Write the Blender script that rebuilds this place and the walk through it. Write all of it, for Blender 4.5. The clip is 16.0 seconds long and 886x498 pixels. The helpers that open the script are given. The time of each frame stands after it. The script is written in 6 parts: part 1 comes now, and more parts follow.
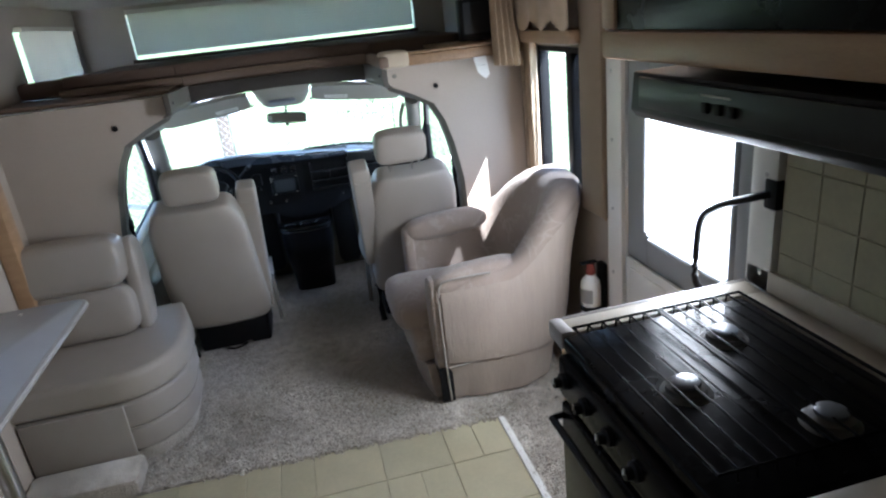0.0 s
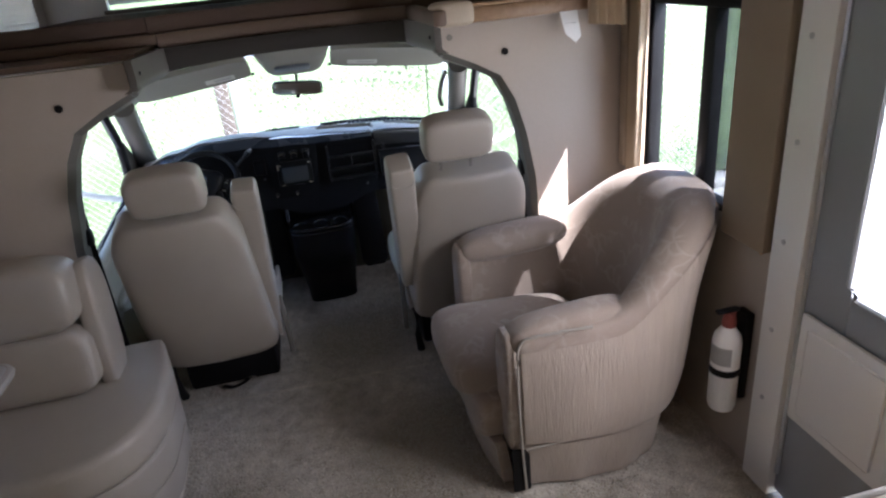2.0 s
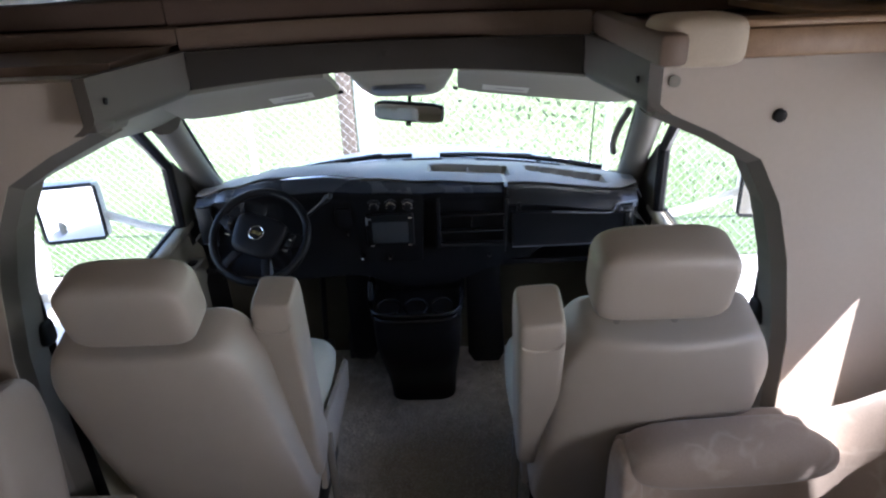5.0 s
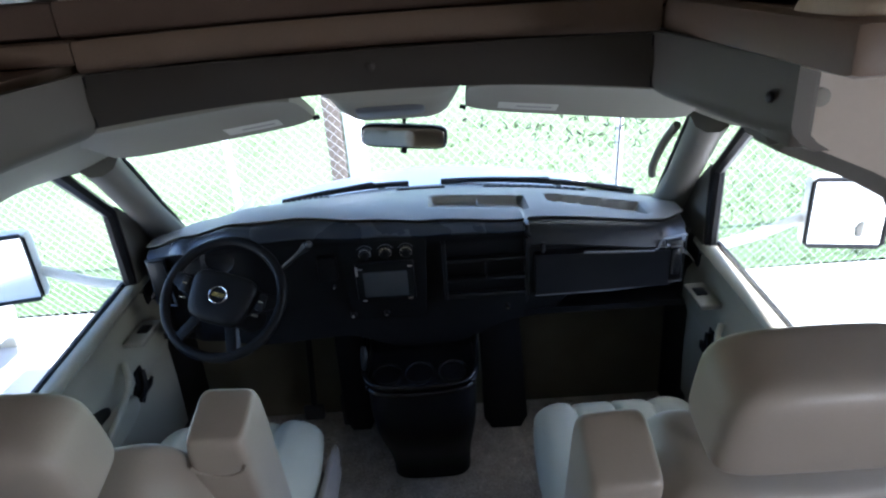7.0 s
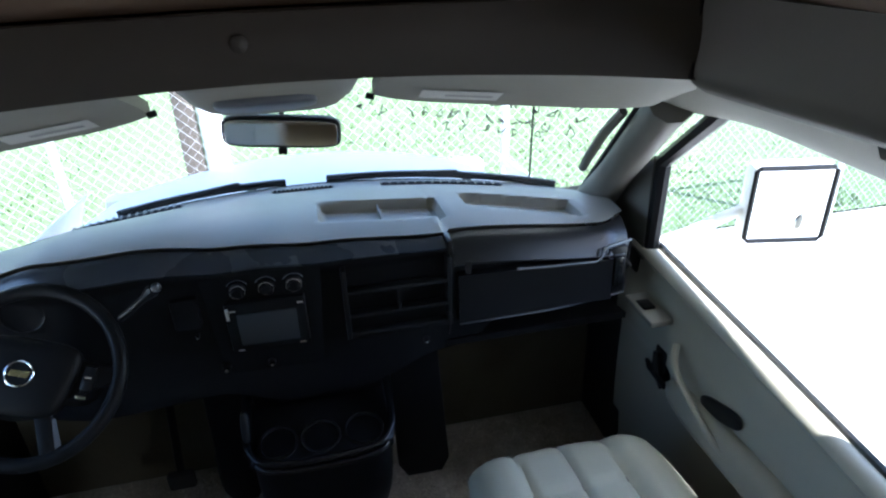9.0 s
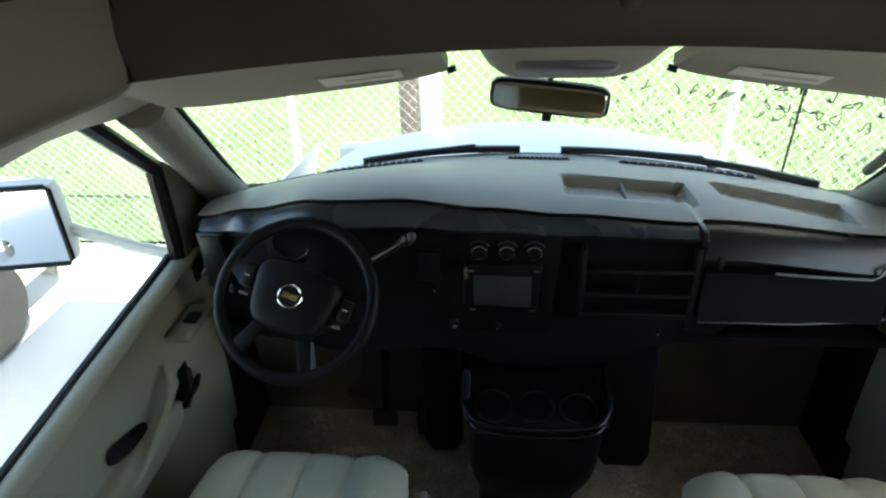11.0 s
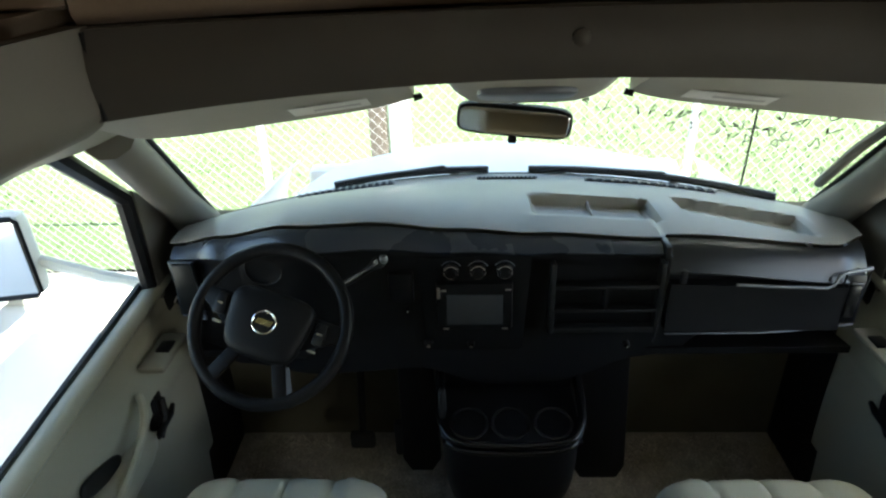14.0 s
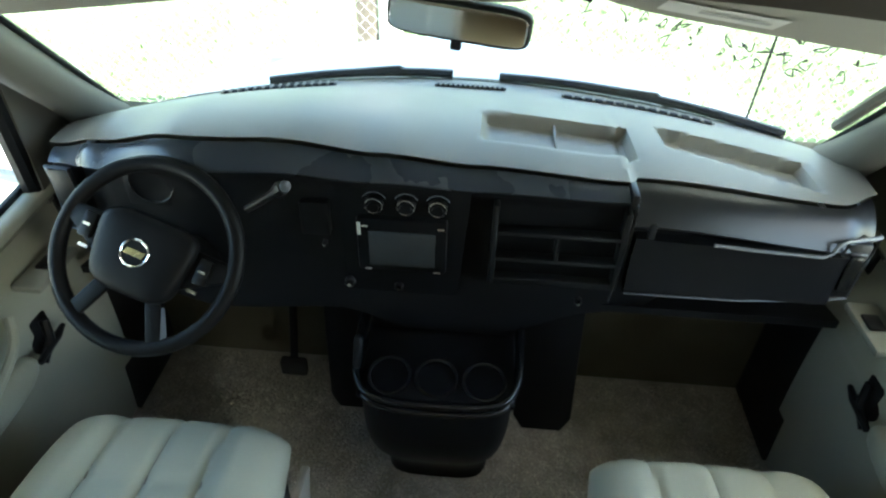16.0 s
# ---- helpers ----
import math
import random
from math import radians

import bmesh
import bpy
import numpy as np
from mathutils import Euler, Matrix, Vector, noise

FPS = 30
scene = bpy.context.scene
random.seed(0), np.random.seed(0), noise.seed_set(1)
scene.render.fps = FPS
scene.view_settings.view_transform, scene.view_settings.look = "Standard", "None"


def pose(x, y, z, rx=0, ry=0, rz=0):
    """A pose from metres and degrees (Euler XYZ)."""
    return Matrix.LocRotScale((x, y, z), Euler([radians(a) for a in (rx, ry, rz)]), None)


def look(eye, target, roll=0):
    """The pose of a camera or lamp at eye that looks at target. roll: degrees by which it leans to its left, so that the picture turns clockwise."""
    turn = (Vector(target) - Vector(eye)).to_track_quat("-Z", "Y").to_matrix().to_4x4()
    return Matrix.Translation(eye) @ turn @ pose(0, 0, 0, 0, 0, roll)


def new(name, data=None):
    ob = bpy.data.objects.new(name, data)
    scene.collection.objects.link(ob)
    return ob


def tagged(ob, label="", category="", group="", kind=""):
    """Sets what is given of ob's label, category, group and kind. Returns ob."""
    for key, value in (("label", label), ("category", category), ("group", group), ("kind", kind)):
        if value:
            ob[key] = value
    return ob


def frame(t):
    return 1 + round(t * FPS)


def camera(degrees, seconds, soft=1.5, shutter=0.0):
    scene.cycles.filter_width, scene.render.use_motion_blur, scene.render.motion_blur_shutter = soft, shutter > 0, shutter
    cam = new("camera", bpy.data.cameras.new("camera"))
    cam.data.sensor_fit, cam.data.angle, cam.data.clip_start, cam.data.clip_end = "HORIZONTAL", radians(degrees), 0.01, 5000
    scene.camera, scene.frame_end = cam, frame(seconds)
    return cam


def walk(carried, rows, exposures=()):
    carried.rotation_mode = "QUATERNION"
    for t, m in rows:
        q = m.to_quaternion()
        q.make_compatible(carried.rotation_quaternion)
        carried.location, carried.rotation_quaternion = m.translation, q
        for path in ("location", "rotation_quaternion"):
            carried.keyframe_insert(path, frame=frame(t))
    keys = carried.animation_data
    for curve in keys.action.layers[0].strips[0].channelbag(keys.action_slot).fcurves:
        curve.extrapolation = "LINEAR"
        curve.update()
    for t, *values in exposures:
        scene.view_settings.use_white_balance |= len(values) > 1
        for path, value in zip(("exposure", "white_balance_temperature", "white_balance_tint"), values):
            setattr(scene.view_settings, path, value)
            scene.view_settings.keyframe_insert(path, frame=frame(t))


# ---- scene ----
cam = camera(70.0, 16.0, soft=2.3)
PATH = [
    (0, (0.054, -2.547, 1.796), (0.429, -0.712, 1.093), -6.4),
    (0.5, (0.184, -2.241, 1.792), (0.380, -0.375, 1.100), -6.4),
    (1, (0.194, -2.022, 1.783), (0.362, -0.169, 1.049), -7.2),
    (1.5, (0.051, -1.835, 1.777), (0.352, -0.023, 0.987), -6.6),
    (2, (0.021, -1.595, 1.757), (0.361, 0.197, 0.937), -5.9),
    (2.5, (0.136, -1.340, 1.763), (0.353, 0.456, 0.909), -5.9),
    (3, (0.190, -1.150, 1.761), (0.317, 0.643, 0.884), -6.1),
    (3.5, (0.101, -0.987, 1.734), (0.254, 0.806, 0.861), -4.9),
    (4, (-0.001, -0.782, 1.746), (0.191, 1.001, 0.860), -2.8),
    (4.5, (0.056, -0.576, 1.747), (0.142, 1.215, 0.861), -2.3),
    (5, (0.160, -0.418, 1.731), (0.111, 1.402, 0.903), -2.6),
    (5.2, (0.184, -0.363, 1.737), (0.104, 1.467, 0.934), -2.4),
    (7.3, (0.119, 0.125, 1.676), (0.084, 1.953, 0.864), -4.8),
    (7.5, (0.150, 0.179, 1.676), (0.105, 2.000, 0.851), -5.3),
    (8, (0.183, 0.285, 1.666), (0.172, 2.090, 0.805), -6.7),
    (8.5, (0.069, 0.428, 1.653), (0.279, 2.200, 0.749), -5.5),
    (9, (0.058, 0.498, 1.635), (0.417, 2.237, 0.715), -2.0),
    (9.5, (0.125, 0.526, 1.618), (0.360, 2.272, 0.671), -0.9),
    (10, (0.008, 0.537, 1.617), (0.068, 2.274, 0.627), -0.2),
    (10.2, (-0.067, 0.540, 1.611), (-0.080, 2.275, 0.617), -0.1),
    (12.3, (-0.136, 0.531, 1.655), (-0.354, 2.284, 0.719), -2.2),
    (12.5, (-0.131, 0.526, 1.653), (-0.345, 2.284, 0.723), -2.2),
    (13, (-0.132, 0.525, 1.648), (-0.320, 2.289, 0.723), -2.0),
    (13.5, (-0.123, 0.526, 1.648), (-0.271, 2.291, 0.719), -1.9),
    (14, (-0.113, 0.521, 1.644), (-0.192, 2.287, 0.710), -1.9),
    (14.5, (-0.053, 0.524, 1.632), (-0.095, 2.286, 0.687), -2.6),
    (15, (-0.048, 0.557, 1.604), (0.001, 2.257, 0.551), -2.3),
    (15.5, (0.052, 0.633, 1.581), (0.075, 2.276, 0.441), -0.5),
    (16, (0.048, 0.791, 1.593), (-0.048, 2.371, 0.369), 1.9),
]
walk(cam, [(t, look(eye, target, roll)) for t, eye, target, roll in PATH],
     [(0.0, 3.05, 5400.0, 12.0), (1.0, 2.8, 5500.0, 13.0), (2.0, 2.65, 5850.0, 20.0), (5.2, 2.5, 5850.0, 20.0), (7.5, 2.45, 5500.0, 14.0), (9.5, 2.33, 5500.0, 10.0), (10.1, 2.27, 6000.0, -1.0), (12.5, 2.45, 6900.0, 4.0), (14.5, 2.52, 6700.0, 0.0), (15.4, 2.72, 6900.0, -6.0), (16.0, 3.16, 6500.0, -4.0)])

# ---- light ----
SUN_WAY = Vector((-1.0, 0.76, -1.7)).normalized()
world = bpy.data.worlds.new("world")
scene.world = world
world.use_nodes = True
sky = world.node_tree.nodes.new("ShaderNodeTexSky")
sky.sky_type, sky.sun_disc = "NISHITA", False
sky.sun_elevation = math.asin(-SUN_WAY.z)
sky.sun_rotation = math.atan2(-SUN_WAY.x, -SUN_WAY.y)
background = world.node_tree.nodes["Background"]
background.inputs["Strength"].default_value = 0.15
world.node_tree.links.new(sky.outputs[0], background.inputs["Color"])
sun = new("sun", bpy.data.lights.new("sun", "SUN"))
sun.data.energy, sun.data.angle, sun.data.color = 5.0, radians(0.5), (1.0, 0.95, 0.86)
door_light = new("door_light", bpy.data.lights.new("door_light", "AREA"))
door_light.data.shape, door_light.data.size, door_light.data.size_y = "RECTANGLE", 0.54, 0.68
door_light.data.energy, door_light.data.color = 3.4, (1.0, 0.95, 0.86)
door_light.matrix_world = look((1.345, -0.62, 1.165), (0.0, -0.62, 1.165))
sun.matrix_world = look((8, -6, 14), Vector((8, -6, 14)) + SUN_WAY)


# ---- materials ----
def material(name, base, rough=0.6, metal=0.0, second=None, scale=8.0, fine=120.0, amount=0.35, bump=0.15, dist=0.002, spec=0.5, sheen=0.0, stretch=(1, 1, 1), per_object=0.0):
    """A surface with two sizes of variation in colour and a fine relief, in object coordinates."""
    m = bpy.data.materials.new(name)
    m.use_nodes = True
    nt = m.node_tree
    n, l = nt.nodes, nt.links
    p = n["Principled BSDF"]
    p.inputs["Roughness"].default_value, p.inputs["Metallic"].default_value = rough, metal
    p.inputs["Specular IOR Level"].default_value = spec
    p.inputs["Sheen Weight"].default_value = sheen
    co = n.new("ShaderNodeTexCoord")
    mp = n.new("ShaderNodeMapping")
    mp.inputs["Scale"].default_value = stretch
    l.new(co.outputs["Object"], mp.inputs["Vector"])
    big, small = n.new("ShaderNodeTexNoise"), n.new("ShaderNodeTexNoise")
    big.inputs["Scale"].default_value, small.inputs["Scale"].default_value = scale, fine
    big.inputs["Detail"].default_value, small.inputs["Detail"].default_value = 4, 3
    l.new(mp.outputs[0], big.inputs["Vector"])
    l.new(mp.outputs[0], small.inputs["Vector"])
    other = second or tuple(c * 0.72 for c in base)
    mix = n.new("ShaderNodeMix")
    mix.data_type = "RGBA"
    mix.inputs[6].default_value, mix.inputs[7].default_value = (*base, 1), (*other, 1)
    add = n.new("ShaderNodeMath")
    add.operation = "MULTIPLY_ADD"
    add.inputs[1].default_value, add.inputs[2].default_value = 0.4, 0.0
    l.new(small.outputs["Fac"], add.inputs[0])
    both = n.new("ShaderNodeMath")
    both.operation = "MULTIPLY_ADD"
    both.inputs[1].default_value = 0.6
    l.new(big.outputs["Fac"], both.inputs[0])
    l.new(add.outputs[0], both.inputs[2])
    span = n.new("ShaderNodeMapRange")
    span.inputs["From Min"].default_value, span.inputs["From Max"].default_value = 0.35, 0.65
    span.inputs["To Max"].default_value = amount
    l.new(both.outputs[0], span.inputs["Value"])
    factor = span.outputs[0]
    if per_object:
        info = n.new("ShaderNodeObjectInfo")
        vary = n.new("ShaderNodeMath")
        vary.operation = "MULTIPLY_ADD"
        vary.inputs[1].default_value = per_object
        l.new(info.outputs["Random"], vary.inputs[0])
        l.new(factor, vary.inputs[2])
        factor = vary.outputs[0]
    l.new(factor, mix.inputs["Factor"])
    l.new(mix.outputs[2], p.inputs["Base Color"])
    rr = n.new("ShaderNodeMapRange")
    rr.inputs["To Min"].default_value, rr.inputs["To Max"].default_value = max(0.02, rough - 0.08), min(1, rough + 0.1)
    l.new(big.outputs["Fac"], rr.inputs["Value"])
    l.new(rr.outputs[0], p.inputs["Roughness"])
    bp = n.new("ShaderNodeBump")
    bp.inputs["Strength"].default_value, bp.inputs["Distance"].default_value = bump, dist
    l.new(small.outputs["Fac"], bp.inputs["Height"])
    l.new(bp.outputs[0], p.inputs["Normal"])
    return m


def glass(name, tint=(0.96, 0.98, 0.97), frost=0.0):
    """Thin clear glass with a mirror-like sheen at grazing angles; frost makes it milky."""
    m = bpy.data.materials.new(name)
    m.use_nodes = True
    nt = m.node_tree
    nt.nodes.remove(nt.nodes["Principled BSDF"])
    clear, shine, mix, edge, power, scale = (nt.nodes.new(k) for k in ("ShaderNodeBsdfTransparent", "ShaderNodeBsdfGlossy", "ShaderNodeMixShader", "ShaderNodeLayerWeight", "ShaderNodeMath", "ShaderNodeMath"))
    clear.inputs[0].default_value = (*tint, 1)
    shine.inputs["Roughness"].default_value = 0.02
    edge.inputs[0].default_value = 0.5
    power.operation, power.inputs[1].default_value = "POWER", 5.0
    scale.operation, scale.inputs[1].default_value, scale.inputs[2].default_value = "MULTIPLY_ADD", 0.6, 0.03
    nt.links.new(edge.outputs["Facing"], power.inputs[0])
    nt.links.new(power.outputs[0], scale.inputs[0])
    nt.links.new(scale.outputs[0], mix.inputs[0])
    body = clear.outputs[0]
    if frost:
        milk, blend = nt.nodes.new("ShaderNodeBsdfTranslucent"), nt.nodes.new("ShaderNodeMixShader")
        milk.inputs[0].default_value = (0.9, 0.91, 0.92, 1)
        blend.inputs[0].default_value = frost
        nt.links.new(body, blend.inputs[1])
        nt.links.new(milk.outputs[0], blend.inputs[2])
        body = blend.outputs[0]
    nt.links.new(body, mix.inputs[1])
    nt.links.new(shine.outputs[0], mix.inputs[2])
    nt.links.new(mix.outputs[0], nt.nodes["Material Output"].inputs[0])
    return m


LEATHER = material("pale_leather", (0.36, 0.325, 0.282), 0.42, second=(0.305, 0.275, 0.237), scale=5, fine=260, bump=0.12, dist=0.001)
LEATHER_DARK = material("grey_leather", (0.34, 0.31, 0.275), 0.45, second=(0.295, 0.275, 0.245), scale=5, fine=260, bump=0.12, dist=0.001)
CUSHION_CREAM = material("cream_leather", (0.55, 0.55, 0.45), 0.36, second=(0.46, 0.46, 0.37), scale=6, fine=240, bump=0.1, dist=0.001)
PIPING = material("piping", (0.36, 0.33, 0.29), 0.6)
PILLAR_GREY = material("dark_pillar", (0.10, 0.098, 0.092), 0.6, fine=300, bump=0.15, dist=0.0008)
CARPET_BASE = material("carpet", (0.76, 0.705, 0.62), 0.95, second=(0.36, 0.32, 0.265), scale=17, fine=130, amount=0.8, bump=0.9, dist=0.012, spec=0.1, sheen=0.7)
WALL = material("wall_covering", (0.45, 0.392, 0.33), 0.7, second=(0.39, 0.338, 0.285), scale=2.5, fine=90, bump=0.12, dist=0.001)
BACKSPLASH = material("backsplash", (0.42, 0.385, 0.27), 0.45, second=(0.33, 0.31, 0.22), scale=6, fine=60, amount=0.7, bump=0.05, per_object=0.35)
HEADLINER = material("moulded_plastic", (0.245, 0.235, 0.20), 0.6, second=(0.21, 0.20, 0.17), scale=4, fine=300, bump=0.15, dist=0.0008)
# one plastic: backlit shade in the first colour, side light in the second
HEADER_SHADED = material("shaded_header_plastic", (0.028, 0.023, 0.0175), 0.6, second=(0.023, 0.019, 0.0145), scale=4, fine=300, bump=0.15, dist=0.0008)
HEADER_LIT = material("lit_header_plastic", (0.082, 0.073, 0.060), 0.6, second=(0.07, 0.062, 0.051), scale=4, fine=300, bump=0.15, dist=0.0008)
ARCH = material("arch_plastic", (0.130, 0.122, 0.106), 0.55, second=(0.11, 0.103, 0.09), scale=4, fine=300, bump=0.15, dist=0.0008)
BLACK = material("black_plastic", (0.0095, 0.0095, 0.0108), 0.42, second=(0.0065, 0.0065, 0.0075), scale=6, fine=400, bump=0.2, dist=0.0008, spec=0.15)
DARK_TRIM = material("dark_trim", (0.013, 0.013, 0.014), 0.36, second=(0.010, 0.010, 0.011), scale=6, fine=400, bump=0.2, dist=0.0008, spec=0.28)
FOOTWELL = material("footwell_carpet", (0.15, 0.137, 0.10), 0.95, second=(0.10, 0.092, 0.068), scale=5, fine=200, amount=0.8, bump=0.6, dist=0.006, spec=0.1)
DASH_TOP = material("dash_top", (0.215, 0.202, 0.178), 0.45, second=(0.18, 0.169, 0.148), scale=5, fine=350, bump=0.3, dist=0.001)
# the blue in this colour stands for sky reflected on the black lip
LIP_BAND = material("satin_lip", (0.035, 0.044, 0.062), 0.26, second=(0.031, 0.039, 0.055), scale=5, fine=300, bump=0.05, dist=0.0006, spec=0.6)
GLOSS = material("glossy_black_trim", (0.008, 0.008, 0.009), 0.18, second=(0.006, 0.006, 0.007), scale=6, fine=300, amount=0.3, bump=0.02, spec=0.45)
PIANO = material("satin_black_panel", (0.010, 0.010, 0.011), 0.3, second=(0.008, 0.008, 0.009), scale=6, fine=300, amount=0.3, bump=0.03, spec=0.5)
RUBBER = material("rubber", (0.03, 0.03, 0.03), 0.75, fine=200, bump=0.3)
SCREEN = material("screen", (0.05, 0.055, 0.06), 0.2, amount=0.1, bump=0.0)
OAK = material("oak", (0.42, 0.27, 0.15), 0.4, second=(0.29, 0.175, 0.09), scale=4, fine=60, amount=0.8, bump=0.08, stretch=(1, 1, 9))
OAK_SIDE = material("oak_board", (0.34, 0.22, 0.125), 0.4, second=(0.235, 0.145, 0.08), scale=4, fine=60, amount=0.8, bump=0.08, stretch=(9, 1, 9))
BROWN = material("brown_vinyl", (0.15, 0.104, 0.072), 0.55, second=(0.11, 0.076, 0.053), scale=3, fine=200, bump=0.2, dist=0.001)
BROWN_DARK = material("brown_cloth", (0.10, 0.066, 0.047), 0.85, second=(0.07, 0.047, 0.035), scale=3, fine=220, bump=0.3, dist=0.001)
TAN_PAD = material("tan_pad", (0.47, 0.40, 0.30), 0.6, scale=4, fine=200, bump=0.1)
WHITE = material("white_paint", (0.80, 0.80, 0.78), 0.35, second=(0.74, 0.74, 0.72), scale=3, fine=100, bump=0.02)
CAR_PAINT = material("white_car_paint", (0.88, 0.865, 0.83), 0.4, second=(0.85, 0.84, 0.82), scale=2, fine=40, bump=0.0)
DOOR_GREY = material("grey_door_skin", (0.30, 0.32, 0.34), 0.45, second=(0.25, 0.27, 0.29), scale=3, fine=200, bump=0.1, dist=0.001)
DOOR_PANEL = material("door_panel_plastic", (0.36, 0.345, 0.275), 0.5, second=(0.31, 0.30, 0.24), scale=4, fine=280, bump=0.2, dist=0.001)
STEEL = material("steel", (0.55, 0.56, 0.57), 0.3, 1.0, second=(0.45, 0.46, 0.47), scale=10, fine=100, bump=0.03)
CHROME = material("chrome", (0.75, 0.76, 0.78), 0.1, 1.0, amount=0.1, bump=0.0)
SILVER = material("silver_plastic", (0.15, 0.16, 0.18), 0.32, 0.4, amount=0.15, bump=0.02)
SATIN = material("satin_silver", (0.13, 0.137, 0.15), 0.36, 0.4, amount=0.15, bump=0.02)
MIRROR = material("mirror", (0.85, 0.87, 0.88), 0.03, 1.0, amount=0.03, bump=0.0)
ENAMEL = material("black_enamel", (0.004, 0.004, 0.0045), 0.24, spec=0.07, second=(0.008, 0.008, 0.009), scale=10, fine=80, amount=0.6, bump=0.02)
COUNTER = material("counter_laminate", (0.42, 0.38, 0.31), 0.36, second=(0.36, 0.32, 0.26), scale=12, fine=140, amount=0.6, bump=0.02)
COUNTER_EDGE = material("counter_edge", (0.34, 0.325, 0.31), 0.34, second=(0.29, 0.275, 0.265), scale=12, fine=140, amount=0.5, bump=0.02)
TABLE = material("table_laminate", (0.50, 0.52, 0.54), 0.22, second=(0.44, 0.46, 0.48), scale=10, fine=140, amount=0.5, bump=0.02)
VINYL = material("vinyl_tile", (0.46, 0.42, 0.28), 0.42, second=(0.36, 0.335, 0.23), scale=7, fine=70, amount=0.6, bump=0.05, per_object=0.5)
GROUT = material("vinyl_joint", (0.40, 0.365, 0.25), 0.5)
CURTAIN = material("curtain_cloth", (0.50, 0.40, 0.28), 0.9, second=(0.38, 0.29, 0.19), scale=8, fine=260, amount=0.6, bump=0.3, sheen=0.2)
SHADE_BROWN = material("brown_window_box", (0.29, 0.225, 0.16), 0.8, second=(0.23, 0.175, 0.125), scale=5, fine=240, bump=0.3)
BLIND = material("blind_slat", (0.62, 0.58, 0.50), 0.6, scale=6, fine=100, bump=0.05)
PAPER = material("paper", (0.78, 0.78, 0.76), 0.7, second=(0.7, 0.7, 0.68), scale=20, fine=100, bump=0.03)
PRINT = material("grey_print", (0.35, 0.35, 0.34), 0.7, amount=0.2)
RED_PRINT = material("dark_red_label", (0.22, 0.05, 0.04), 0.5)
STICKER = material("printed_sticker", (0.60, 0.595, 0.56), 0.6, second=(0.52, 0.515, 0.48), scale=20, fine=100, bump=0.03)
CONCRETE = material("concrete", (0.56, 0.55, 0.52), 0.9, second=(0.46, 0.45, 0.42), scale=0.6, fine=30, amount=0.6, bump=0.2)
GRASS = material("grass_field", (0.10, 0.15, 0.068), 0.95, second=(0.13, 0.17, 0.095), scale=0.8, fine=14, amount=0.8, bump=0.6, dist=0.05, spec=0.1)
BLADE = material("grass_blade", (0.10, 0.152, 0.066), 0.8, second=(0.13, 0.172, 0.09), scale=1.0, fine=10, amount=0.9, bump=0.0, spec=0.2)
GALV = material("galvanised_wire", (0.58, 0.59, 0.60), 0.5, 0.2, amount=0.2, bump=0.0)
WOOD_POST = material("dark_timber", (0.07, 0.055, 0.045), 0.85, second=(0.12, 0.1, 0.08), scale=8, fine=60, amount=0.8, bump=0.4, stretch=(4, 4, 1))
BRASS = material("gold_emblem", (0.62, 0.52, 0.26), 0.25, 1.0, amount=0.1, bump=0.0)
INK = material("marker_ink", (0.05, 0.05, 0.06), 0.6)
CLEAR = glass("clear_glass")
TINTED = glass("tinted_glass", (0.90, 0.93, 0.92))
SUN_CUT = glass("sun_dimmer", (0.42, 0.43, 0.44))
DIMMED = glass("dimming_glass", (0.42, 0.44, 0.45))
FROSTED = glass("frosted_glass", frost=0.85)


